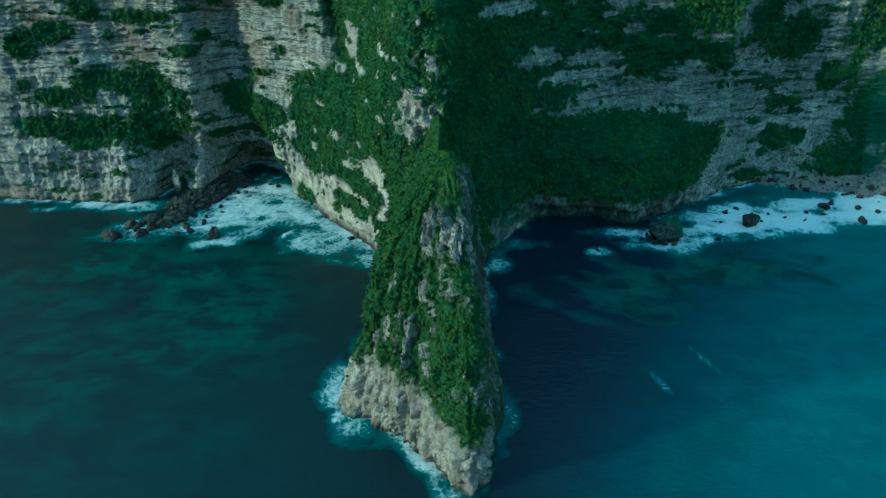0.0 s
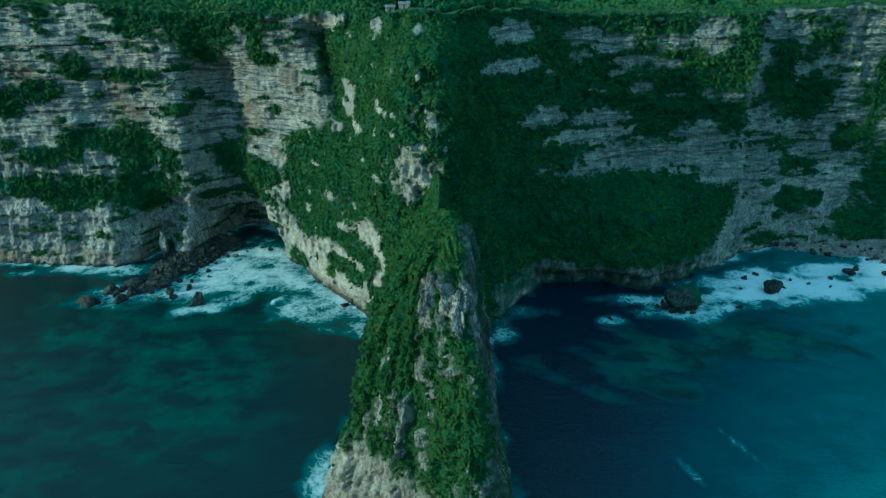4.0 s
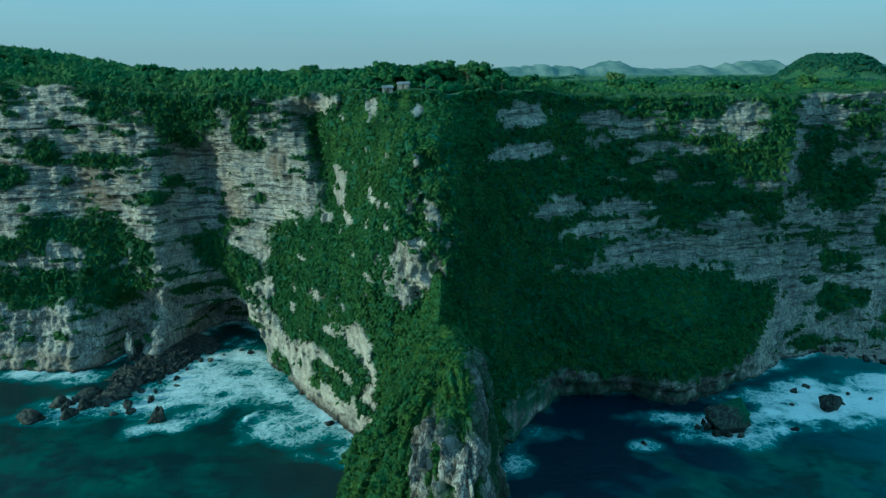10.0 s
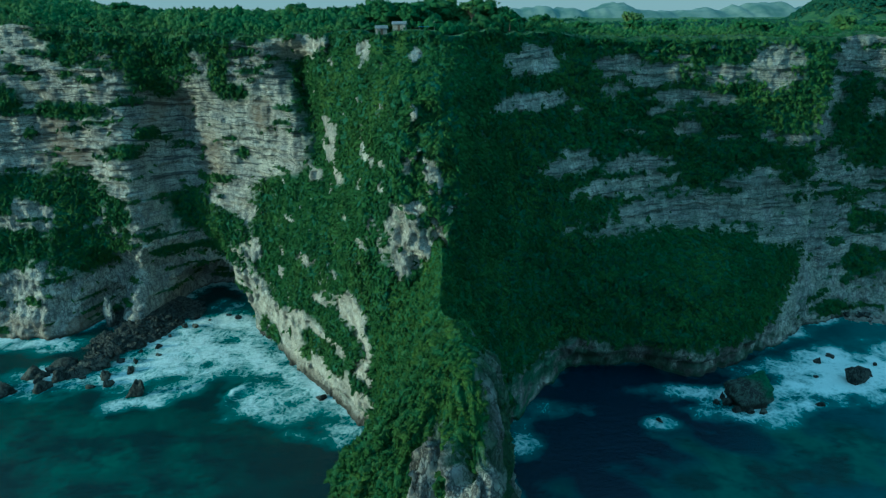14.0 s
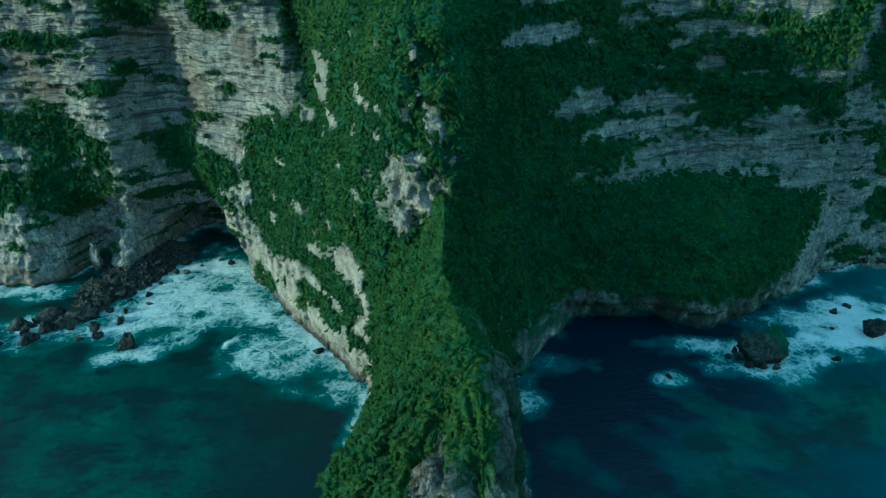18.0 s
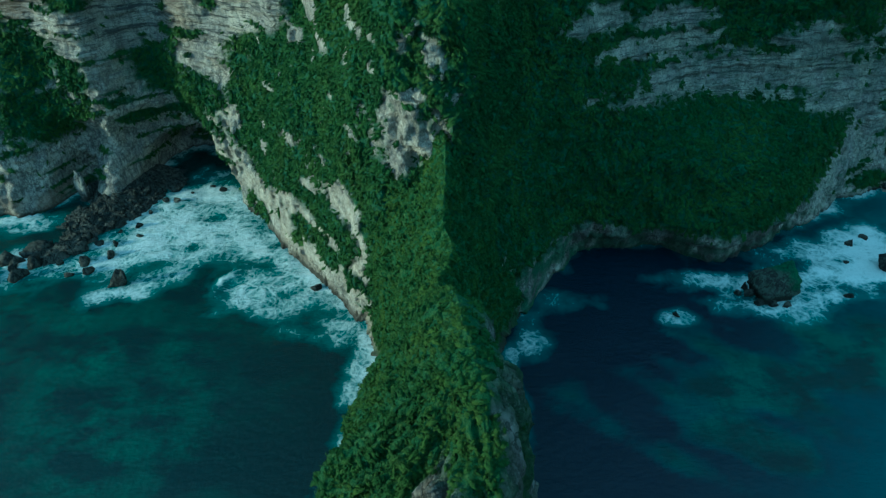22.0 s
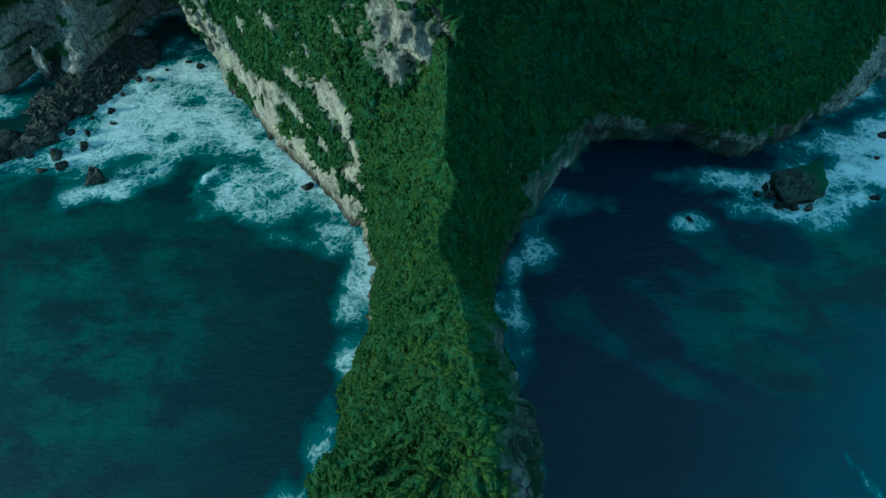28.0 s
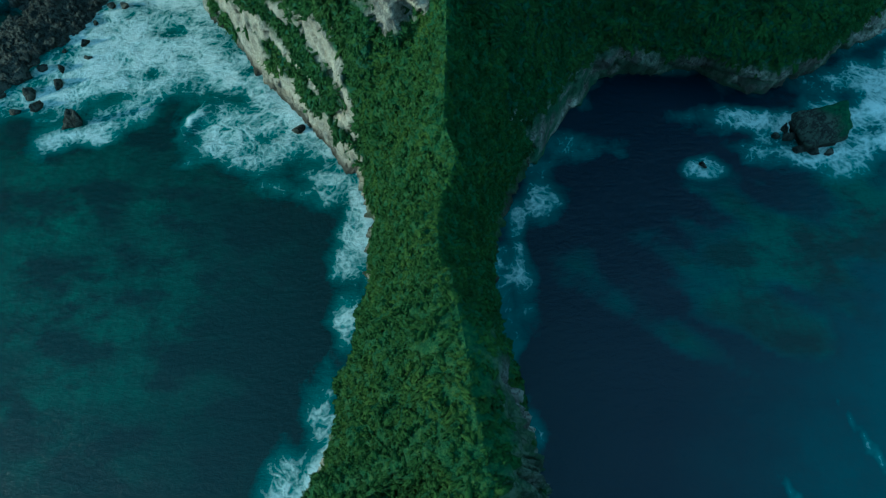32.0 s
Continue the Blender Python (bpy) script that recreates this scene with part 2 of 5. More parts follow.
LIMESTONE = rock_material("limestone", (0.62, 0.575, 0.475), (0.335, 0.325, 0.295), (0.075, 0.08, 0.08), 0.95, 0.6)
RIDGE_ROCK = rock_material("ridge_limestone", (0.50, 0.475, 0.405), (0.25, 0.245, 0.23), (0.06, 0.062, 0.06), 0.22, 0.85, green=((0.009, 0.040, 0.016), (0.030, 0.094, 0.030), (0.085, 0.140, 0.038)))
WET_ROCK = rock_material("wet_rock", (0.115, 0.118, 0.100), (0.062, 0.068, 0.060), (0.014, 0.018, 0.018), 0.2)
LEAVES = leaf_material("scrub_leaves", (0.018, 0.053, 0.019), (0.042, 0.108, 0.028), (0.094, 0.165, 0.036))
GRASSY = leaf_material("ridge_scrub_leaves", (0.014, 0.040, 0.011), (0.036, 0.088, 0.019), (0.086, 0.148, 0.026), 0.11, 2.6)
WOODS = leaf_material("woodland_leaves", (0.014, 0.056, 0.022), (0.040, 0.112, 0.034), (0.118, 0.182, 0.042), 0.03)
# far trees: distance haze is put into a darker, bluer leaf colour
HAZED_WOODS = leaf_material("hazed_woodland_leaves", (0.010, 0.042, 0.028), (0.022, 0.072, 0.040), (0.050, 0.105, 0.050), 0.02, 0.4)


def turf_material():
    m, n, l, b = material("turf")
    c = ramp(n, l, noise_node(n, l, 0.03, 9, 0.75, place_node(n, l)), [(0.38, (0.020, 0.074, 0.018)), (0.50, (0.055, 0.120, 0.024)), (0.64, (0.080, 0.125, 0.034))])
    tuft = noise_node(n, l, 0.11, 7, 0.72, place_node(n, l))
    c = mix(n, l, ramp(n, l, tuft, [(0.40, (0.7, 0.7, 0.7)), (0.54, (0, 0, 0))]), c, (0.012, 0.050, 0.018))
    l.new(c, b.inputs["Base Color"])
    b.inputs["Roughness"].default_value = 0.95
    bump(n, l, b, tuft, 1.0, 6.0)
    return m


TURF = turf_material()


def plain_material(name, a, b, scale=1.5, rough=0.8, metal=0.0):
    """Two tones mixed by a noise, with a little relief."""
    m, n, l, p = material(name)
    f = noise_node(n, l, scale, 6, 0.65, place_node(n, l))
    l.new(ramp(n, l, f, [(0.35, a), (0.65, b)]), p.inputs["Base Color"])
    p.inputs["Roughness"].default_value, p.inputs["Metallic"].default_value = rough, metal
    bump(n, l, p, f, 0.4, 0.1)
    return m


RIDGE_DARK = rock_material("boulder_rock", (0.110, 0.135, 0.105), (0.074, 0.092, 0.074), (0.025, 0.027, 0.026), 0.3)
SAND = plain_material("coral_sand", (0.12, 0.11, 0.09), (0.28, 0.25, 0.21), 0.25, 0.95)
BARK = plain_material("bark", (0.05, 0.04, 0.03), (0.13, 0.10, 0.075), 3.0, 0.95)
PALE_WOOD = plain_material("pale_wood", (0.28, 0.25, 0.2), (0.42, 0.38, 0.31), 4.0, 0.85)
BOARDS = plain_material("weathered_boards", (0.16, 0.15, 0.14), (0.30, 0.28, 0.25), 2.5, 0.9)
TIN = plain_material("old_tin", (0.30, 0.31, 0.31), (0.45, 0.45, 0.44), 1.2, 0.55, 0.3)
TARP = plain_material("blue_tarpaulin", (0.02, 0.10, 0.22), (0.04, 0.17, 0.32), 1.5, 0.5)
PALE_LEAVES = leaf_material("pale_leaves", (0.05, 0.10, 0.03), (0.10, 0.17, 0.05), (0.18, 0.24, 0.09))


def sea_material():
    """Sea water over a patchy bed, milky and laced with foam where the attributes say so."""
    m, n, l, b = material("sea_water")
    shoal, foam, clear = attribute_node(n, "shoal"), attribute_node(n, "foam"), attribute_node(n, "clear")
    bed = noise_node(n, l, 0.030, 7, 0.62, place_node(n, l, 0.8, 1, 1))
    reef = noise_node(n, l, 0.075, 6, 0.60, place_node(n, l, 0.7, 1, 1))
    deep = mix(n, l, clear, (0.0056, 0.0195, 0.0225), (0.0052, 0.0130, 0.0270))
    pale = mix(n, l, clear, (0.0195, 0.0800, 0.0590), (0.0180, 0.1220, 0.1290))
    light = math_node(n, l, "MULTIPLY", shoal, ramp(n, l, bed, [(0.36, (0.28, 0.28, 0.28)), (0.58, (1, 1, 1))]))
    light = math_node(n, l, "MULTIPLY", light, ramp(n, l, reef, [(0.42, (0.15, 0.15, 0.15)), (0.54, (1, 1, 1))]))
    ripples = noise_node(n, l, 0.22, 6, 0.75, place_node(n, l, 1, 0.45, 1))
    light = math_node(n, l, "MULTIPLY", light, ramp(n, l, ripples, [(0.36, (0.55, 0.55, 0.55)), (0.62, (1.0, 1.0, 1.0))]))
    even = math_node(n, l, "MULTIPLY", clear, 0.65)
    light = mix(n, l, even, light, shoal)
    c = mix(n, l, light, deep, pale)
    warp = n.new("ShaderNodeTexNoise")
    warp.inputs["Scale"].default_value, warp.inputs["Detail"].default_value = 0.09, 5
    l.new(place_node(n, l), warp.inputs["Vector"])
    off = n.new("ShaderNodeVectorMath")
    off.operation = "MULTIPLY_ADD"
    off.inputs[1].default_value = (13, 13, 0)
    l.new(warp.outputs["Color"], off.inputs[0])
    l.new(place_node(n, l, 1, 1, 0), off.inputs[2])

    def lace(scale, width):
        cells = n.new("ShaderNodeTexVoronoi")
        cells.feature, cells.inputs["Scale"].default_value = "DISTANCE_TO_EDGE", scale
        l.new(off.outputs[0], cells.inputs["Vector"])
        return ramp(n, l, cells.outputs["Distance"], [(0.0, (1, 1, 1)), (width, (0, 0, 0))])
    fine = noise_node(n, l, 0.70, 8, 0.75, place_node(n, l))
    broad = noise_node(n, l, 0.085, 9, 0.68, off.outputs[0])
    web = math_node(n, l, "ADD", math_node(n, l, "MULTIPLY", lace(0.17, 0.20), 0.13), math_node(n, l, "MULTIPLY", lace(0.45, 0.25), 0.15))
    web = math_node(n, l, "ADD", web, math_node(n, l, "MULTIPLY", fine, 0.62))
    web = math_node(n, l, "ADD", web, math_node(n, l, "MULTIPLY", broad, 1.05))
    cover = math_node(n, l, "SUBTRACT", math_node(n, l, "ADD", web, math_node(n, l, "MULTIPLY", foam, 1.05)), 1.50)
    mask = ramp(n, l, cover, [(0.0, (0, 0, 0)), (0.10, (0.22, 0.22, 0.22)), (0.26, (0.72, 0.72, 0.72)), (0.44, (1, 1, 1))])
    veil = math_node(n, l, "ADD", foam, math_node(n, l, "MULTIPLY", math_node(n, l, "SUBTRACT", broad, 0.5), 0.9))
    milky = ramp(n, l, veil, [(0.16, (0, 0, 0)), (0.78, (0.85, 0.85, 0.85))])
    c = mix(n, l, milky, c, (0.020, 0.215, 0.205))
    c = mix(n, l, mask, c, mix(n, l, fine, (0.50, 0.60, 0.60), (0.78, 0.84, 0.83)))
    l.new(c, b.inputs["Base Color"])
    l.new(ramp(n, l, mask, [(0, (0.24, 0.24, 0.24)), (1, (0.8, 0.8, 0.8))]), b.inputs["Roughness"])
    b.inputs["IOR"].default_value = 1.33
    rip = noise_node(n, l, 0.30, 8, 0.70, place_node(n, l, 1, 1.6, 1))
    bump(n, l, b, math_node(n, l, "ADD", rip, math_node(n, l, "MULTIPLY", mask, 0.6)), 0.45, 1.2)
    return m


SEA = sea_material()


# ---- mesh helpers ----
def grid_mesh(name, P, mat, attrs=None, wrap=False, smooth_shade=True):
    """A sheet from an array of points, rows x columns x 3."""
    r, c = P.shape[:2]
    k = np.arange(r * c).reshape(r, c)
    q = np.stack([k[:-1, :-1], k[:-1, 1:], k[1:, 1:], k[1:, :-1]], -1).reshape(-1, 4)
    return array_mesh(name, P.reshape(-1, 3), q, mat, attrs, smooth_shade)


def array_mesh(name, V, F, mat, attrs=None, smooth_shade=False):
    me = bpy.data.meshes.new(name)
    n, k = F.shape
    me.vertices.add(len(V))
    me.vertices.foreach_set("co", np.ascontiguousarray(V, np.float32).ravel())
    me.loops.add(n * k)
    me.loops.foreach_set("vertex_index", np.ascontiguousarray(F, np.int32).ravel())
    me.polygons.add(n)
    me.polygons.foreach_set("loop_start", np.arange(0, n * k, k, dtype=np.int32))
    me.update(calc_edges=True)
    if smooth_shade:
        me.polygons.foreach_set("use_smooth", np.ones(n, bool))
    for key, values in (attrs or {}).items():
        a = me.attributes.new(key, "FLOAT", "POINT")
        a.data.foreach_set("value", np.ascontiguousarray(values, np.float32).ravel())
    me.materials.append(mat)
    me.validate()
    return new(name, me)


def normals_of(P):
    """Normals of a sheet."""
    a, b = np.gradient(P, axis=1), np.gradient(P, axis=0)
    v = np.cross(a, b)
    return v / (np.linalg.norm(v, axis=-1, keepdims=True) + 1e-9)


def ellipses(u, v, rows, soft=0.35, wobble=None):
    """The cover of a few patches (u, v, half width, half height), 0 to 1."""
    out = np.zeros(np.broadcast(u, v).shape)
    for cu, cv, ru, rv in rows:
        d = np.sqrt(((u - cu) / ru) ** 2 + ((v - cv) / rv) ** 2)
        if wobble is not None:
            d = d + wobble
        out = np.maximum(out, 1 - smooth(1 - soft, 1 + soft, d))
    return out


# ---- the mainland cliff: how far seaward it stands, by place along the shore and height ----
LEVELS = (0, 15, 35, 60, 85, 110, 125, 140)
WEST = (
    (-520, 24, 25, 26, 27, 28, 30, 32, 34), (-277, 0, 0, 2, 4, 6, 8, 9, 12),
    (-204, -7, 1, 2, 2, 7, 9, 9, 12), (-183, -11, -5, -1, 2, 9, 9, 9, 11),
    (-158, -4, 2, 4, 5, 7, 7, 6, 8), (-138, 3, 5, 3, -2, -1, 2, 4, 5), (-123, 12, 11, 10, 13, 15, 14, 6, 5),
    (-95, 8, 5, 1, 0, 4, 4, -2, -4), (-75, -20, -16, -12, -9, -4, -5, -6, -6),
    (-62, -40, -36, -30, -25, -12, -10, -9, -8), (-48, -58, -55, -52, -46, -30, -23, -17, -14))
PROW = (
    (-34, -76, -75, -71, -65, -55, -45, -38, -27), (-21, -92, -92, -91, -88, -80, -68, -58, -42),
    (-10, -100, -100, -100, -99, -96, -92, -84, -52), (1, -104, -104, -104, -104, -104, -103, -98, -58),
    (11, -103, -103, -104, -105, -106, -104, -94, -58), (22, -100, -99, -96, -90, -84, -78, -70, -50),
    (37, -92, -86, -76, -66, -57, -50, -44, -36), (51, -69, -67, -60, -52, -46, -40, -34, -28))
EAST = (
    (68, -55, -56, -53, -45, -34, -24, -20, -17), (92, -57, -56, -50, -33, -22, -17, -14, -12),
    (118, -68, -64, -53, -19, -13, -11, -10, -7), (140, -58, -56, -47, -17, -14, -11, -9, -6),
    (160, -44, -41, -32, -17, -15, -12, -9, -5), (182, -30, -28, -20, -14, -14, -13, -10, -6),
    (203, -20, -16, -10, -6, -6, -5, -4, -2), (225, -14, -8, -3, 2, 2, 1, -1, 0),
    (270, -14, -8, -2, 6, 8, 7, 4, 4), (520, -24, -18, -10, 0, 6, 8, 8, 10))
COLUMNS = np.array(WEST + PROW + EAST, float)


def shore_y(x, z):
    """The cliff's seaward face, before its relief."""
    x, z = np.broadcast_arrays(np.asarray(x, float), np.asarray(z, float))
    cols = np.stack([curve(COLUMNS[:, 0], COLUMNS[:, k + 1], x) for k in range(len(LEVELS))], -1)
    k = np.clip(np.searchsorted(LEVELS, np.clip(z, 0, 139.9), side="right") - 1, 0, len(LEVELS) - 2)
    lv = np.array(LEVELS, float)
    t = np.clip((z - lv[k]) / (lv[k + 1] - lv[k]), 0, 1)
    t = t * 0.5 + (t * t * (3 - 2 * t)) * 0.5
    a = np.take_along_axis(cols, k[..., None], -1)[..., 0]
    b = np.take_along_axis(cols, (k + 1)[..., None], -1)[..., 0]
    return a * (1 - t) + b * t


def top_z(x):
    """The height of the cliff's edge along the shore."""
    return curve((-520, -260, -195, -120, -75, -22, 5, 40, 100, 170, 250, 520), (146, 146, 147, 142, 140, 144, 144, 143, 138, 137, 141, 146), x) + 1.2 * vnoise(np.asarray(x) / 14, 0, 0, 5) + 0.9 * vnoise(np.asarray(x) / 4, 0, 0, 6)


CLIFF_GREEN_RIM = (
    (-89, 124, 4.2, 8), (-158, 141, 12.7, 11.6), (-139, 145, 16.4, 10.7), (-126, 134, 13, 14.3), (-111, 141, 13.2, 14.1), (-94, 143, 11.2, 10), (-120, 120, 7.5, 5), (-87, 129, 3.8, 7.8),
    (-83, 118, 6.4, 4.3), (-76, 146, 9.5, 5.4))
CLIFF_GREEN_MID = (
    (-237, 94, 8, 8), (-217, 101, 9.5, 5), (-163, 109, 19.5, 3.9), (-196, 114, 8.1, 6), (-186, 128, 4.6, 1.6), (-141, 90, 6.5, 3.4), (-130, 98, 3.7, 2.8), (-83, 89, 2.8, 2.6),
    (-115, 58, 9.8, 9.7), (-99, 50, 12.7, 8.2), (-106, 37, 15.5, 2.9), (-128, 37, 7.6, 2.5), (-186, 98, 2.2, 2.2))
CLIFF_GREEN_LOW = (
    (-220, 64, 11.6, 5), (-235, 46, 20, 5.3), (-206, 40, 21, 6.5), (-69, 7, 5.5, 4.6), (-193, 74, 15.8, 5.4), (-169, 67, 16.4, 11.9), (-198, 44, 16.9, 9.7), (-168, 42, 16.4, 11.2),
    (-148, 59, 6.4, 7.7), (-204, 66, 5.5, 6.1))
CLIFF_BARE_WEST = (
    (-198, 55, 9.6, 2.7), (-185, 58, 5, 6.3), (-141, 110, 5.3, 2.8))
CLIFF_BARE_PROW = (
    (-35, 107, 4.3, 6.3), (-35, 97, 4, 3.9), (-32, 91, 3.3, 3), (-44, 85, 3.1, 3.4), (-21, 93, 1, 3.3), (-12, 103, 1.1, 1.7), (-12, 95, 1.5, 2.1), (-19, 138, 3.5, 3.5),
    (0, 136, 1.9, 1.6), (-1, 121, 1.3, 3), (-3, 105, 1, 4.2), (5, 103, 2.1, 3.4), (-1, 91, 3.5, 2), (-3, 78, 9.2, 9.8), (5, 78, 3.8, 10.7), (-49, 53, 4.4, 3.7),
    (-64, 39, 2, 2.3), (-21, 73, 2, 1.4), (-50, 137, 13, 5.4))
CLIFF_BARE_ARCH = (
    (-71, 15, 19.5, 7), (-42, 10, 13, 5), (-26, 12, 9, 7), (-87, 44, 8.1, 6.2), (-85, 61, 6.3, 5.2), (-94, 23, 17.9, 10.8), (-75, 15, 17.1, 6.4), (-59, 17, 13.3, 5.9),
    (-46, 24, 15.7, 4.6), (-27, 43, 7.1, 5.9), (-22, 34, 3.5, 9.1), (-37, 13, 13.3, 4), (-53, 8, 8.2, 7.4), (-23, 19, 3.6, 6), (-40, 40, 4.2, 1.9))
CLIFF_GREEN_ARCH = (
    (-74, 6, 6, 5), (-41, 19, 12, 4.4), (-27, 31, 6.1, 3.9), (-50, 11, 3, 3.6), (-24, 17, 4.7, 2.3))
CLIFF_BARE_HIGH = (
    (48, 132, 16.1, 5.9), (48, 116, 19.3, 3.6), (69, 111, 4.3, 1.5), (90, 128, 11.1, 4.5), (106, 124, 15.4, 5.1), (115, 114, 11.2, 3.4), (139, 124, 10.9, 4.1), (137, 113, 8.1, 2.4),
    (162, 127, 11.2, 8.7), (123, 100, 5.4, 3.2), (68, 89, 14.8, 4.8), (99, 86, 17, 4.7), (175, 94, 6.2, 3), (162, 97, 3.8, 2.1), (17, 134, 3.2, 5.4), (15, 128, 2.2, 2.6))
CLIFF_BARE_LOW = (
    (28, 14, 4, 10), (40, 10, 10, 7), (62, 12, 14, 4), (167, 6, 21.5, 4.7), (188, 20, 12, 14), (150, 6, 14, 4), (95, 77, 24.5, 3.9), (132, 63, 49.6, 7), (162, 69, 16.8, 10.1), (180, 55, 16.7, 10), (191, 98, 6.5, 15.2),
    (194, 69, 7.5, 16.4), (203, 29, 7.3, 6.7), (185, 14, 18, 7.4), (117, 10, 8.5, 2.2))
CLIFF_GREEN_EAST = (
    (184, 123, 5, 16), (230, 91, 22, 14), (209, 104, 11.7, 19), (261, 66, 10.4, 8.3), (235, 125, 12, 4.6), (237, 50, 14.4, 3.7), (277, 12, 24, 11),
    (229, 28, 11, 8.7), (211, 7, 11, 3.6), (225, 49, 5, 8.8), (277, 81, 5, 34), (243, 29, 7, 5), (300, 40, 26, 26), (290, 100, 20, 20))
RIM_BARE = ((-185, 142, 17, 13), (-82, 134, 9, 14), (-19, 138, 4, 5), (163, 128, 13, 13), (245, 140, 24, 8), (51, 133, 12, 7), (-232, 138, 8, 8))


def cliff_green(x, z):
    """Where plants cover the mainland cliff, 0 to 1."""
    w = 0.50 * fbm(x / 9, z / 7, 0, 4, 21) + 0.45 * fbm(x / 3, z / 2.5, 0, 3, 22)
    shape = 0.75 * w + 0.4 * fbm(x / 12, z / 4, 2, 4, 25) - 0.14
    west = ellipses(x, z, CLIFF_GREEN_RIM + CLIFF_GREEN_MID + CLIFF_GREEN_LOW, 0.3, shape)
    west = west * (1 - ellipses(x, z, CLIFF_BARE_WEST, 0.4, w))
    east = ellipses(x, z, CLIFF_GREEN_EAST, 0.25, w)
    lay = 0.6 * fbm(x / 16, z / 4.5, 1, 4, 23) + 0.5 * fbm(x / 3, z / 3, 1, 3, 24)
    shade = (1 - ellipses(x, z, CLIFF_BARE_HIGH + CLIFF_BARE_LOW, 0.45, lay + 0.02)) * smooth(9, 15, z + 6 * w)
    shade = shade * (1 - 0.8 * smooth(0.36, 0.42, fbm(x / 12, z / 4, 6, 4, 44)) * smooth(60, 100, x) * smooth(58, 66, z))
    prow = (1 - ellipses(x, z, CLIFF_BARE_PROW, 0.25, w * 1.2 + 0.7 * fbm(x / 2.2, 4, z / 9, 3, 26))) * (1 - ellipses(x, z, CLIFF_BARE_ARCH, 0.22, w * 1.1 - 0.12)) * smooth(6, 14, z + 8 * w)
    prow = np.maximum(prow, ellipses(x, z, CLIFF_GREEN_ARCH, 0.25, 0.8 * w))
    prow = prow * (1 - 0.9 * smooth(0.42, 0.48, fbm(x / 4, z / 6, 5, 4, 43)))
    mid = smooth(-5, 5, x + 6 * w - curve((0, 60, 76, 84, 90, 105, 120, 141), (-86, -82, -76, -56, -49, -51, -57, -62), z))
    mid2 = smooth(16, 30, x + 6 * w)
    far = smooth(182, 190, x + 8 * w)
    g = west * (1 - mid) + prow * mid * (1 - mid2) + shade * mid2 * (1 - far) + east * far
    rim = smooth(0, 1, (z - (top_z(x) - 5 - 7 * vnoise(x / 11, 0, 3, 31))) / 4 + w * 1.5)
    g = np.maximum(g, rim * (1 - 0.9 * ellipses(x, z, RIM_BARE, 0.2, 0.5 * w)))
    ledge = smooth(0.29, 0.37, fbm(x / 15, z / 3.0, 7, 4, 41) + 0.2 * w) * 0.9
    return np.clip(np.maximum(g, ledge * (1 - mid * (1 - far))), 0, 1)


xs = np.unique(np.r_[np.arange(-520, -255, 3.0), np.arange(-255, 270, 0.8), np.arange(270, 521, 3.0)])
vs = np.linspace(0, 1, 290)
X = np.broadcast_to(xs, (len(vs), len(xs))).copy()
Z = -4 + (top_z(xs)[None] + 4) * vs[:, None]
Y = shore_y(X, Z)
Y += 14 * smooth(-174, -162, X) * (1 - smooth(-104, -92, X)) * (1 - smooth(26, 46, Z + 5 * vnoise(X / 12, 0, 0, 49)))
Y -= 5 * (1 - smooth(-190, -172, X)) * (1 - smooth(30, 40, Z)) * smooth(-280, -240, X)
Y += 5 * np.exp(-((X + 115) / 8.0) ** 2) * smooth(30, 45, Z) * (1 - smooth(105, 128, Z))
Y += 13 * np.exp(-((X - curve((70, 90, 105, 120, 141), (-38, -40, -44, -50, -55), Z)) / 7.5) ** 2) * smooth(72, 92, Z) * (1 - smooth(130, 140, Z))
Y += 4 * smooth(190, 194, X)
# the sea cave in the corner of the bay, a buttress beside it, and the wave-cut notch
Y += 27 * (1 - smooth(0.75, 1.15, np.sqrt(((X + 112) / 24) ** 2 + (np.maximum(Z, 0) / 23) ** 2)))
Y += 8 * (1 - smooth(0.6, 1.2, np.sqrt(((X + 165) / 8) ** 2 + (np.maximum(Z, 0) / 18) ** 2)))
Y -= 17 * np.exp(-((X + 147 - 0.10 * Z) / (11 - 0.20 * np.clip(Z, 0, 36))) ** 2) * (1 - smooth(10, 38, Z))
Y += 5 * (1 - smooth(5, 10, Z)) * smooth(55, 75, X) * (1 - smooth(150, 168, X))
Y += 4 * (1 - smooth(5, 9, Z)) * smooth(-60, -50, X) * (1 - smooth(-30, -22, X)) * 0.5
GREEN = cliff_green(X, Z)
hard = 1 - 0.75 * GREEN
BEDDING = np.clip(0.25 + 0.75 * smooth(45, 85, Z + 14 * fbm(X / 30, 0, Z / 20, 3, 47)) * (1 - smooth(-52, -42, X)) + 0.6 * smooth(25, 45, X) * smooth(18, 40, Z), 0, 1)
ZW = Z + 3.0 * fbm(X / 35, 0, 0, 3, 50)
tooth = lambda q: np.abs((q % 1.0) - 0.35) * 2 - 0.6
beds = 0.6 * vnoise(X / 30, 0, ZW / 1.6, 51) + 0.5 * vnoise(X / 16, 1, ZW / 0.8, 52) + 0.35 * tooth(ZW / 1.9 + 0.5 * vnoise(X / 30, 0, 0, 68))
split = smooth(-0.1, 0.4, fbm(X / 40, 2, Z / 30, 3, 58))
row = np.floor(ZW / 1.7 + 0.6 * vnoise(X / 22, 0, 0, 48)).astype(np.int64)
blocks = hash3(np.floor(X / 4.2 + 0.37 * row).astype(np.int64), row, row * 0, 36) - 0.5
ledges = hash3(row * 0, row, row * 0 + 3, 37) - 0.5
Y += hard * BEDDING * (1.3 * blocks + 1.5 * ledges) * smooth(18, 30, Z)
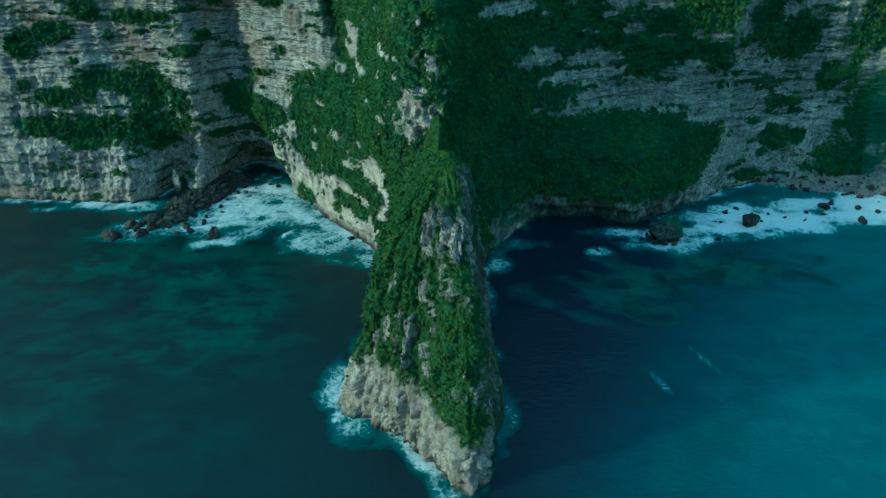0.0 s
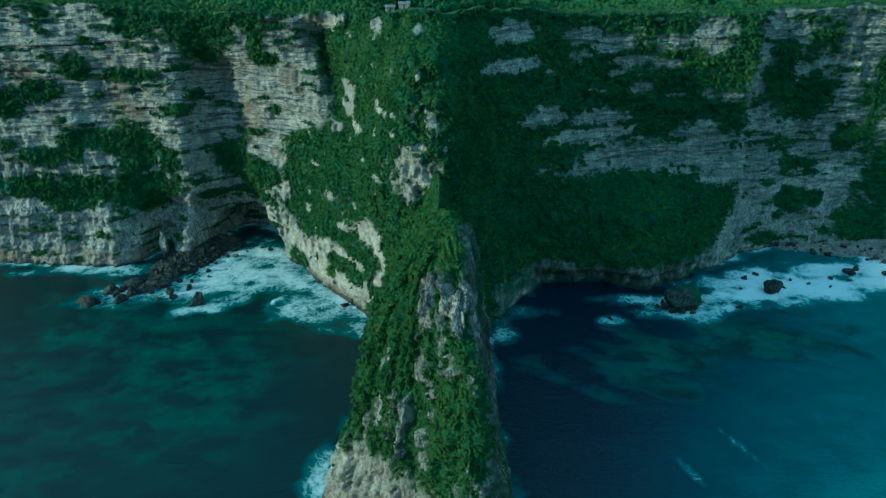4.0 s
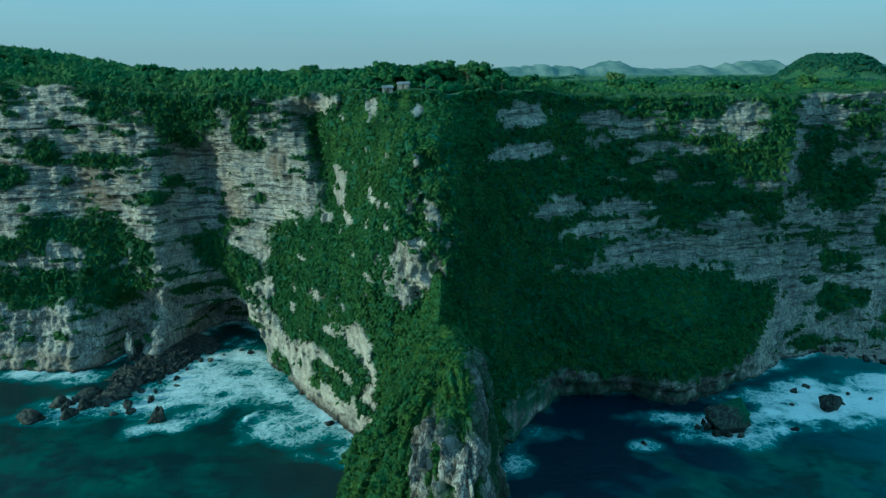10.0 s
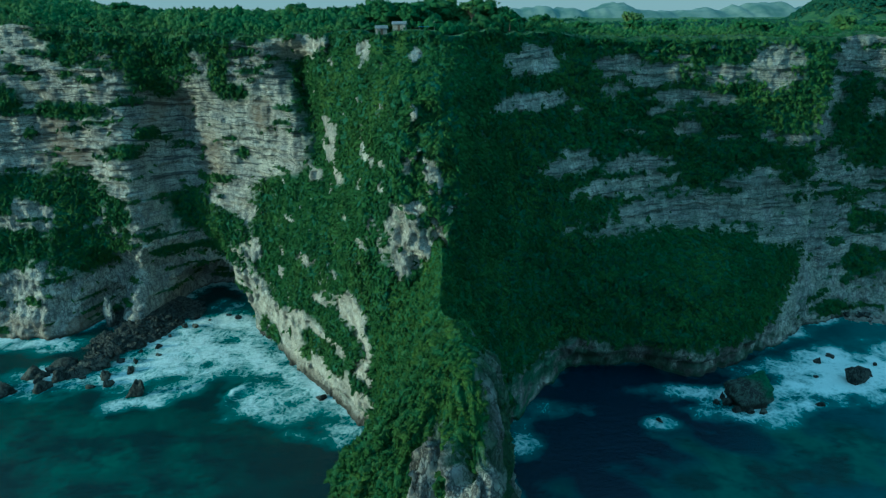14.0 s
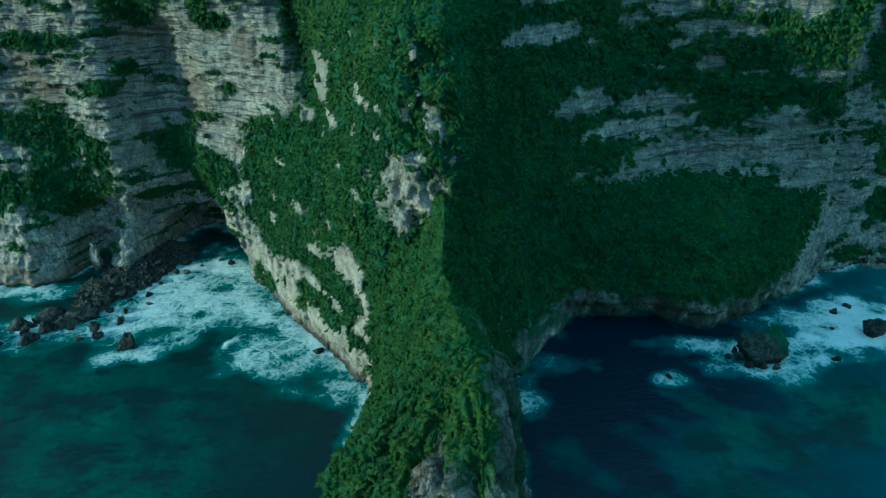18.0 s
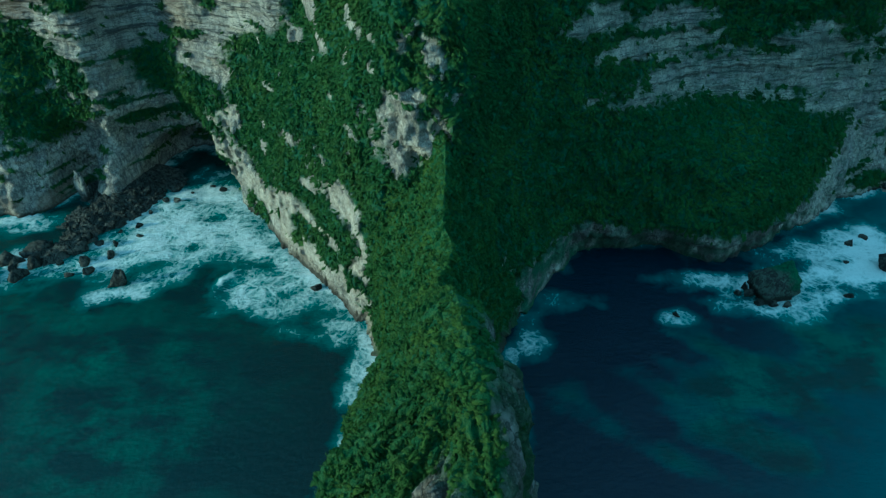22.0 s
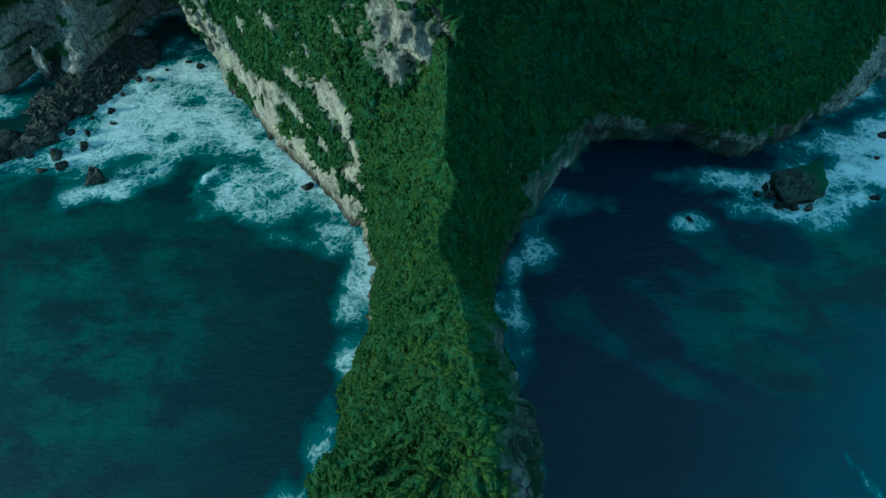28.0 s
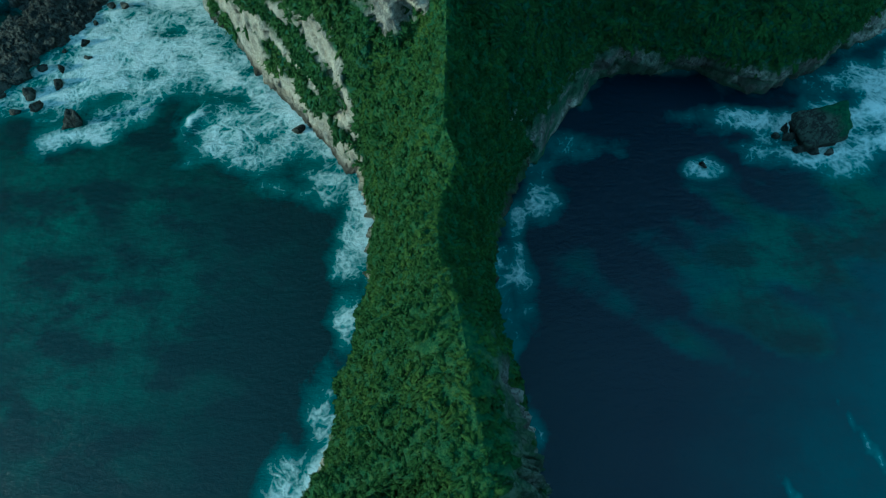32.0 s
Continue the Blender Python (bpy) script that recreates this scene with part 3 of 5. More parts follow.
Y += hard * ((0.3 + 0.5 * split) * beds * BEDDING + 4.5 * fbm(X / 26, Y / 26, Z / 34, 3, 53) + (2.0 + 1.6 * (1 - BEDDING)) * fbm(X / 5.0, 0, Z / 17, 4, 54) * (1.2 - split) + (1.7 - 0.9 * BEDDING) * fbm(X / 6, 0, Z / 4, 3, 59) + (1.1 - 0.6 * BEDDING) * fbm(X / 2.6, 0, Z / 1.5, 3, 55))
Y += (1 - hard) * smooth(-70, -55, X) * (1 - smooth(30, 50, X)) * (8.5 * fbm(X / 7, 0, Z / 28, 3, 69) + 2.5 * fbm(X / 4.5, 0, Z / 9, 2, 70)) * smooth(0, 10, Z)
Y += (1 - hard) * (3.0 * fbm(X / 9, 0, Z / 9, 3, 56) + 2.6 * (np.abs(vnoise(X / 3.2, 0, Z / 3.6, 60)) - 0.5) + 1.0 * vnoise(X / 1.5, 0, Z / 1.5, 67)) * smooth(0, 4, Z)
prow_rock = hard * np.maximum(smooth(-62, -48, X), smooth(-104, -96, X) * (1 - smooth(40, 50, Z))) * (1 - smooth(14, 24, X))
Y += (hard - 0.85 * prow_rock) * (1 - BEDDING) * (2.6 * np.abs(vnoise(X / 3.6, 0, Z / 5.5, 38)) + 1.5 * np.abs(vnoise(X / 1.7, 0, Z / 2.3, 39)) - 1.2)
def fractured(u, z, seed):
    """Stepped faces of rock split along steep joints, about -1 to 1."""
    out = 0
    for wide, tall, size in ((4.6, 11.0, 0.5), (2.3, 5.0, 0.32), (1.3, 2.2, 0.18)):
        lean = u / wide + 0.10 * z / wide + 0.45 * vnoise(u / 5, 0, z / 6, seed)
        col = np.floor(lean).astype(np.int64)
        row = np.floor(z / tall + 7 * hash3(col, col * 0, col * 0, seed) + 0.35 * (lean - col)).astype(np.int64)
        out = out + size * (2 * hash3(col, row, col * 0 + 1, seed + 1) - 1 + 0.7 * (lean - col - 0.5))
    return out


Y += prow_rock * (3.0 * fractured(X, Z, 27) - 1.2)
X2 = X + hard * 1.2 * fbm(X / 7, 3, Z / 9, 3, 57)
P_CLIFF = np.stack([X2, Y, Z], -1)
west_foot = smooth(-300, -270, X) * (1 - smooth(-172, -160, X))
RUST = np.clip(west_foot * (1 - smooth(6, 11, Z + 2 * vnoise(X / 8, 0, 0, 61))) * smooth(0.0, 0.3, 0.5 + fbm(X / 12, 0, 0, 2, 62)) + smooth(0.12, 0.4, fbm(X / 16, 0, Z / 22, 3, 63)) * smooth(55, 80, Z) * (1 - smooth(108, 125, Z)) * (1 - smooth(-70, -60, X))
               + 0.8 * ellipses(X, Z, ((-100, 86, 8, 14),), 0.5) + 0.7 * (1 - smooth(2, 7, Z + 3 * vnoise(X / 5, 0, 0, 64))) * smooth(-70, -60, X) * (1 - smooth(-10, 0, X)), 0, 1)
# black wet waterline; up the east foot it also paints in the shade
TIDE_SHADE = np.clip(1 - smooth(0.3, 2.2, Z + 1.0 * vnoise(X / 5, 0, 0, 65)) + 0.75 * smooth(-82, -70, X) * (1 - smooth(-14, -8, X)) * (1 - smooth(2.0, 5.5, Z + 2.5 * fbm(X / 4, 0, Z / 3, 3, 30))) + (0.78 + 0.12 * smooth(50, 70, X)) * smooth(14, 26, X) * smooth(-0.5, 0.2, fbm(X / 3, 2, Z / 15, 3, 32)) * (1 - smooth(150, 172, X)) * (1 - smooth(9, 20, Z + 6 * fbm(X / 9, 0, Z / 4, 3, 66))) * (1 - 0.8 * ellipses(X, Z, ((118, 13, 9, 4),), 0.5)), 0, 1)
# mossy green streaks that also darken the shaded east wall by colour
film_shade = (0.55 + 0.40 * (1 - smooth(50, 80, X)) * (1 - smooth(30, 45, Z))) * (0.50 + 0.45 * (1 - smooth(14, 40, Z))) * smooth(16, 34, X) * (1 - 0.45 * smooth(160, 180, X) * (1 - smooth(38, 55, Z))) * smooth(-0.40, 0.15, fbm(X / 7, 3, Z / 2.5, 4, 45) + 0.6 * fbm(X / 2.5, 5, Z / 14, 3, 46))
FRESH = ellipses(X, Z, CLIFF_BARE_ARCH, 0.5) * (1 - smooth(44, 60, Z)) + 0.45 * ellipses(X, Z, CLIFF_BARE_PROW, 0.5)
cliff = grid_mesh("cliff_mainland", P_CLIFF, LIMESTONE, {"veg_shade": np.maximum(GREEN, film_shade), "fresh": FRESH, "rust": RUST, "tide_shade": TIDE_SHADE, "bedding": BEDDING}, smooth_shade=False)
tagged(cliff, "tall bedded limestone sea cliff with patches of green scrub", "cliff", kind="structure")

# ---- the plateau behind the cliff's edge, out to the far hills ----
ys = np.r_[0, np.cumsum(1.6 * 1.055 ** np.arange(95))]
XP = np.broadcast_to(P_CLIFF[-1, :, 0], (len(ys), len(xs))).copy()
XP *= 1 + (ys[:, None] / 420) ** 1.15
YP = P_CLIFF[-1, :, 1][None] * np.exp(-ys[:, None] / 90) + ys[:, None]


def plateau_z(x, y, edge):
    """The lie of the land behind the edge."""
    d = np.maximum(y + 30, 0)
    z = edge * np.exp(-d / 110) + 145 * (1 - np.exp(-d / 110))
    z = z + 24 * smooth(-170, -320, x + 0.12 * d) * smooth(20, 130, d) * (1 - smooth(300, 480, d))
    z = z - 9 * smooth(25, 200, d) * smooth(20, 110, x - 0.1 * d) * (1 - 0.5 * smooth(900, 2200, d))
    z = z + 5 * smooth(15, 80, d) * (1 - smooth(20, 60, x)) * (1 - smooth(300, 500, d))
    z = z + 6 * smooth(60, 300, d) * fbm(x / 170, y / 170, 0, 3, 71)
    far = smooth(450, 1000, d)
    z = z + far * (15 * fbm(x / 160, y / 200, 0, 4, 72) - 4) * (1 - smooth(2600, 4000, d))
    z = z + 60 * np.exp(-((((x - 985) / 100) ** 2 + ((y - 1210) / 120) ** 2) ** 2.0)) * (1 + 0.10 * fbm(x / 60, y / 60, 0, 3, 96))
    z = z + 16 * np.exp(-((((x - 392) / 34) ** 2 + ((y - 1300) / 60) ** 2) ** 1.3))
    return z


ZP = plateau_z(XP, YP, P_CLIFF[-1, :, 2][None])
ZP[0] = P_CLIFF[-1, :, 2]
XP[0], YP[0] = P_CLIFF[-1, :, 0], P_CLIFF[-1, :, 1]
P_PLATEAU = np.stack([XP, YP, ZP], -1)
plateau = grid_mesh("plateau_ground", P_PLATEAU, TURF)
tagged(plateau, "rolling green plateau behind the cliff edge, hills beyond", "ground", kind="structure")

# ---- pale hills far behind ----
def far_hills():
    # no mist stands before these hills; their pale base colour carries it
    m, n, l, b = material("mist_tinted_hills")
    c = ramp(n, l, noise_node(n, l, 0.006, 5, 0.6, place_node(n, l)), [(0.4, (0.07, 0.12, 0.10)), (0.6, (0.15, 0.19, 0.16))])
    l.new(c, b.inputs["Base Color"])
    b.inputs["Roughness"].default_value = 1.0
    hx_, hv = np.meshgrid(np.arange(-4200, 5600, 14.0), np.linspace(0, 1, 9))
    ridge = curve((-4200, -900, 500, 1240, 1900, 2300, 2800, 3459, 5600), (135, 135, 200, 222, 226, 222, 224, 230, 220), hx_) + 95 * np.maximum(fbm(hx_ / 300, 0, 0, 4, 131), -0.25) + 26 * fbm(hx_ / 95, hv * 2, 0, 3, 133) + 9 * fbm(hx_ / 35, hv * 5, 0, 3, 132)
    P = np.stack([hx_, 4300 + 500 * hv, 60 + (ridge - 60) * np.sin(hv * np.pi / 2)], -1)
    return tagged(grid_mesh("backdrop_hills", P, m), "hills far behind the plateau, mist painted into their pale colour", "hills", kind="structure")


far_hills()

# ---- the headland: a narrow ridge that runs out to a tall head ----
AXIS_Y = (-205, -190, -153, -132, -95)
S_LEFT, S_ARC = 115.0, 120.0


def headland_frame(s):
    """Foot of the axis, direction outward and radius at the water, for the way s round the headland (0 to 350)."""
    left = s < S_LEFT
    arc = (s >= S_LEFT) & (s <= S_LEFT + S_ARC)
    ay = np.where(left, -90 - s, np.where(arc, -205, -205 + (s - S_LEFT - S_ARC)))
    ax = curve(AXIS_Y, (4, 5, 5, 7, 6), ay)
    ang = np.where(left, 180, np.where(arc, 180 + 180 * (s - S_LEFT) / S_ARC, 360))
    r_left = curve((-205, -192, -172, -150, -130, -113, -90), (36.5, 32.5, 26.8, 23.5, 23.5, 22.5, 25), ay)
    r_arc = curve((180, 186, 200, 217, 232, 250, 264, 272, 280, 288, 298, 308, 330, 360), (36.5, 35, 29, 26, 25.5, 27, 33, 39, 45, 43, 35, 29, 25, 23.5), ang)
    r_right = curve((-205, -190, -176, -160, -140, -117, -90), (23.5, 21, 19.5, 18, 13.2, 17, 31), ay)
    rad = np.where(left, r_left, np.where(arc, r_arc, r_right))
    front = np.where(arc, smooth(185, 235, ang) * (1 - smooth(284, 318, ang)), 0)
    right = np.where(left, 0, np.where(arc, smooth(270, 310, ang), 1))
    return ax, ay, np.radians(ang), rad, front, right


def spine_z(y):
    """The height of the headland's crest."""
    return curve((-210, -204, -192, -178, -162, -148, -133, -120, -104, -90), (98, 98, 96, 86, 75, 69, 71, 75, 81, 92), y)


ss = np.linspace(0, 350, 620)
vv = np.linspace(-0.04, 1, 200)
S, V = np.meshgrid(ss, vv)
ax, ay, ang, rad, front, right = headland_frame(S)
top = spine_z(ay) + 1.5 * vnoise(ay / 9, 0, 0, 80)
v = np.clip(V, 0, 1)
g_left = curve((0, 0.15, 0.26, 0.34, 0.47, 0.6, 0.7, 0.78, 0.86, 0.95, 1), (1, 0.93, 0.84, 0.78, 0.69, 0.61, 0.525, 0.425, 0.30, 0.15, 0), v)
g_front = curve((0, 0.3, 0.45, 0.55, 0.65, 0.8, 0.92, 0.97, 1), (1, 0.98, 0.90, 0.82, 0.73, 0.54, 0.32, 0.18, 0), v)
g_right = curve((0, 0.1, 0.24, 0.4, 0.54, 0.67, 0.77, 0.9, 0.96, 1), (1, 0.95, 0.82, 0.74, 0.66, 0.54, 0.42, 0.21, 0.09, 0), v)
g_wall = curve((0, 0.1, 0.24, 0.4, 0.54, 0.67, 0.77, 0.9, 0.955, 0.98, 1), (1, 0.95, 0.82, 0.74, 0.66, 0.56, 0.47, 0.34, 0.26, 0.17, 0), v)
g_right = g_right + (g_wall - g_right) * smooth(-180, -194, ay)
g_left = g_left + 0.24 * np.sin(np.pi * v) * smooth(-118, -97, ay)
g = g_left * (1 - front) * (1 - right) + g_right * right * (1 - front) + g_front * front
crest = (curve((-215, -202, -192, -180, -165, -145, -120, -90), (2.8, 2.4, 1.6, 0.6, 0.8, 0.8, 0.3, 0), ay) + 2.0 * vnoise(ay / 9, 0, 0, 74)) * v ** 4
HX, HY, HZ = ax + crest + np.cos(ang) * rad * g, ay + np.sin(ang) * rad * g, np.where(V < 0, V * 100, v * top)


def headland_green(x, y, z, s, v):
    """Where plants cover the headland, 0 to 1: bare foot, bare ribs on the front, and a bare shaded side."""
    w = 0.55 * fbm(x / 7, y / 7, z / 7, 4, 81) + 0.45 * fbm(x / 2.5, y / 2.5, z / 3, 3, 82)
    ang = 180 + 180 * (s - S_LEFT) / S_ARC
    line = curve((150, 182, 200, 225, 255, 275, 290, 300), (0.10, 0.22, 0.30, 0.30, 0.30, 0.26, 0.22, 0.22), ang)
    foot = smooth(-0.04, 0.04, v - line + 0.10 * w)
    foot = np.where(s < S_LEFT - 25, smooth(0.01, 0.08, v + 0.12 * w), foot)
    ribs = ellipses(ang, v, ((251, 0.80, 6, 0.12), (254, 0.68, 5, 0.10), (277, 0.78, 8, 0.11), (265, 0.78, 4, 0.10), (285, 0.86, 6, 0.05), (262, 0.58, 4, 0.05), (214, 0.46, 3, 0.06),
                             (229, 0.46, 3, 0.06), (241, 0.42, 4, 0.09), (256, 0.40, 5, 0.05), (283, 0.40, 7, 0.06), (200, 0.36, 4, 0.05), (216, 0.62, 3, 0.05), (294, 0.31, 8, 0.04)), 0.3, w * 2.6 + 0.05)
    ribs = ribs * (1 - smooth(0.85, 0.90, v + 0.06 * w))
    tuft = ellipses(ang, v, ((280, 0.29, 8, 0.08), (265, 0.27, 4, 0.03), (263, 0.76, 2.6, 0.16), (270, 0.60, 9, 0.04)), 0.3, w)
    side = smooth(287, 294, ang + 6 * w) * (1 - smooth(0.955, 0.99, v + 0.05 * w))
    bare = 1.25 * np.exp(-((y + 207 + 5 * w) / 14.5) ** 2) * (1 - smooth(93, 99, z + 4 * w)) + smooth(-200, -214, y)
    moss = 1 - smooth(0.35, 0.6, bare + 0.5 * fbm(x / 6, y / 6, z / 18, 3, 89))
    g = np.maximum(foot * (1 - ribs), tuft)
    return np.clip(g * (1 - side) + side * np.clip(moss, 0, 1) * smooth(0.03, 0.08, v + 0.1 * w), 0, 1)


HGREEN = headland_green(HX, HY, HZ, S, V)
N = normals_of(np.stack([HX, HY, HZ], -1))
if (N[:, :, 0] * np.cos(ang) + N[:, :, 1] * np.sin(ang)).mean() < 0:
    N = -N
hard = (1 - 0.8 * HGREEN) * smooth(0, 0.06, 1 - v)
D = hard * (1.6 * fbm(HX / 11, HY / 11, HZ / 22, 3, 83) + 1.4 * fbm(HX / 4, HY / 4, HZ / 14, 4, 84) + 0.9 * fbm(HX / 1.8, HY / 1.8, HZ / 3.2, 3, 85) + (2.6 - 1.2 * right) * fractured(S, HZ, 34))
crag = (1 - np.abs(vnoise(S / 2.6 + 0.8 * vnoise(S / 5, HZ / 6, 0, 34), HZ / 13, 0, 33))) ** 4
D += hard * (0.4 - 2.0 * crag)
D += (1 - hard) * 2.2 * fbm(HX / 4.5, HY / 6, HZ / 6, 3, 76)
gully = fbm(S / 5.5 + 1.2 * fbm(S / 14, V * 3, 0, 2, 75), V * 1.6, 0, 3, 73)
D += (1 - 0.8 * hard) * (5.0 * gully - 1.3) * smooth(0, 0.25, v) * smooth(0, 0.15, 1 - v)
D += (1 - hard) * (2.6 * fbm(HX / 9, HY / 9, HZ / 9, 3, 86) - 1.8 * (np.abs(vnoise(HX / 2.6, HY / 2.6, HZ / 2.8, 77)) - 0.5) + 0.6 * vnoise(HX / 1.2, HY / 1.2, HZ / 1.2, 78))
D -= 0.7 * (1 - hard)
D *= smooth(0, 0.05, 1 - v)
P_HEAD = np.stack([HX, HY, HZ], -1) + N * D[..., None] * np.where(V < 0, 0.3, 1)[..., None]
# wet foot and streaks, plus shade painted black over the right flank
HTIDE_SHADE = np.clip(0.85 * smooth(287, 294, 180 + 180 * (S - S_LEFT) / S_ARC) * smooth(-0.30, 0.18, fbm(HX / 3, HY / 3, HZ / 24, 3, 79)) + 0.8 * smooth(292, 300, 180 + 180 * (S - S_LEFT) / S_ARC) * (1 - smooth(2, 6, HZ + 3 * vnoise(HX / 6, HY / 6, HZ / 6, 90))) + 1 - smooth(0.5, 3.0, HZ + 1.2 * vnoise(HX / 4, HY / 4, 0, 87)), 0, 1)
# green laid over the same flank to put its shade into the colour
HFILM_SHADE = 0.70 * smooth(287, 294, 180 + 180 * (S - S_LEFT) / S_ARC) * smooth(-0.35, 0.2, fbm(HX / 5, HY / 5, HZ / 20, 4, 89))
HRUST = np.clip(smooth(1.5, 3, HZ) * (1 - smooth(3.5, 7, HZ + 2 * vnoise(HX / 6, HY / 6, 0, 88))) * 0.7, 0, 1)
headland = grid_mesh("cliff_headland", P_HEAD, RIDGE_ROCK, {"veg_shade": np.maximum(HGREEN, HFILM_SHADE), "fresh": 0.85 * (1 - smooth(24, 34, HZ)) * (1 - right), "rust": HRUST, "tide_shade": HTIDE_SHADE, "bedding": 0.12 + 0 * HZ}, smooth_shade=False)
tagged(headland, "narrow limestone headland ridge, green scrub over pale rock", "headland", kind="structure")

# ---- the sea ----
def stretch(lo, hi, step, far):
    mid = np.arange(lo, hi + step, step)
    out = np.cumsum(step * 1.12 ** np.arange(1, 60))
    out = out[out < far]
    return np.r_[(mid[0] - out)[::-1], mid, mid[-1] + out]


sx, sy = stretch(-280, 320, 1.8, 4200), stretch(-300, 40, 1.8, 4200)
sy = sy[sy < 80]
SX, SY = np.meshgrid(sx, sy)
hx, hy = P_HEAD[10, :, 0], P_HEAD[10, :, 1]
SHORE = np.concatenate([np.stack([P_CLIFF[7, ::3, 0], P_CLIFF[7, ::3, 1]], -1), np.stack([hx[::2], hy[::2]], -1)])


def shore_distance(x, y):
    out = np.full(x.size, 1e9)
    p = np.stack([x.ravel(), y.ravel()], -1)
    near = np.flatnonzero((np.abs(p[:, 0]) < 340) & (p[:, 1] > -330))
    for k in range(0, len(near), 2000):
        q = p[near[k:k + 2000]]
        out[near[k:k + 2000]] = np.sqrt(((q[:, None] - SHORE[None]) ** 2).sum(-1).min(1))
    return out.reshape(x.shape)


DIST = shore_distance(SX, SY)
W = 1.1 * fbm(SX / 14, SY / 11, 0, 5, 91)
lee = smooth(-5, 25, SX) * (1 - smooth(140, 170, SX))        # the sheltered side of the headland
FOAM = (0.80 - 0.34 * lee) * (1 - smooth(0, 12 - 5 * lee, DIST + 8 * W)) * (0.50 + 0.50 * smooth(-0.3, 0.1, fbm(SX / 22, SY / 22, 0, 3, 92) + 0.08))
SURF = (
    (0.78, 0.85, ((-192, -18, 30, 12), (-128, -46, 34, 23), (-112, -20, 30, 32), (-98, 2, 20, 16), (-86, -30, 25, 19), (-72, -46, 17, 14), (-205, -14, 32, 13), (-168, -52, 20, 12), (-120, -72, 15, 8))),
    (0.72, 0.80, ((-62, -70, 20, 15), (-43, -82, 17, 13), (-30, -97, 9, 12), (-55, -56, 13, 12))),
    (0.66, 0.80, ((-21, -116, 6, 20), (-36, -196, 6, 16), (-27, -216, 9, 8), (-22, -148, 6, 13), (-27, -170, 6, 14))),
    (0.98, 0.65, ((215, -64, 42, 17), (168, -74, 24, 12), (192, -56, 28, 17), (265, -62, 45, 22), (330, -62, 60, 30), (178, -72, 26, 13), (240, -44, 40, 14), (300, -48, 60, 22))),
    (0.70, 0.75, ((131, -92, 19, 9), (146, -78, 18, 11), (165, -58, 20, 14), (112, -74, 20, 5), (128, -80, 12, 9), (93, -95, 6, 4))),
    (0.58, 0.95, ((50, -84, 13, 9), (38, -102, 7, 14), (29, -122, 4, 20))))
for strength, soft, rows in SURF:
    FOAM = np.maximum(FOAM, strength * ellipses(SX, SY, rows, soft, 0.8 * W))
FOAM = np.maximum(FOAM, 0.60 * ellipses(SX + 0.35 * SY, SY, ((48, -190, 1.1, 12), (21, -199, 1.4, 6)), 0.9, 0.8 * W))
# the bed: dark and deep beside the headland, green shoals west, paling blue shallows east, weedy streaks off the slab
U, T_ = 0.80 * SX - 0.60 * SY, 0.60 * SX + 0.80 * SY
streaks = fbm(U / 34, T_ / 9, 0, 4, 95)
PATCH = ellipses(SX, SY, ((114, -128, 40, 15), (150, -116, 42, 15), (95, -150, 16, 10)), 0.5, 0.7 * W + 1.3 * streaks)
WESTERN = smooth(-30, -88, SX + 10 * W) * (0.20 + 0.74 * ellipses(SX, SY, ((-100, -142, 66, 34), (-150, -118, 60, 26), (-210, -190, 70, 40)), 0.9, 0.9 * W))
EASTERN = 0.92 * smooth(58, 172, SX + 0.6 * (-175 - SY) + 8 * W) + 0.5 * smooth(170, 260, SX) * smooth(-170, -90, SY)
SHOAL = np.clip(np.maximum(WESTERN + 0.50 * ellipses(SX, SY, ((-120, -62, 85, 48),), 0.7, 0.5 * W), np.maximum(EASTERN, 1.25 * PATCH)), 0, 1.3)
CLEAR = smooth(-40, 60, SX) * (1 - np.clip(0.95 * PATCH, 0, 1))
swell = np.exp(-((np.hypot(SX + 58, SY + 78) - 24 - 3 * W) / 2.2) ** 2) * smooth(-66, -80, SX) * smooth(-84, -66, SY)
FOAM = np.maximum(FOAM, 0.85 * swell)
SZ = 0.30 * fbm(SX / 22, SY / 12, 0, 3, 93) * smooth(1500, 300, np.abs(SX)) + 0.9 * FOAM * fbm(SX / 7, SY / 5, 0, 4, 94) + 1.2 * swell
sea = grid_mesh("sea_water", np.stack([SX, SY, SZ], -1), SEA, {"foam": FOAM, "shoal": SHOAL, "clear": CLEAR})
tagged(sea, "dark teal sea with white surf along the rocks", "sea", kind="structure")


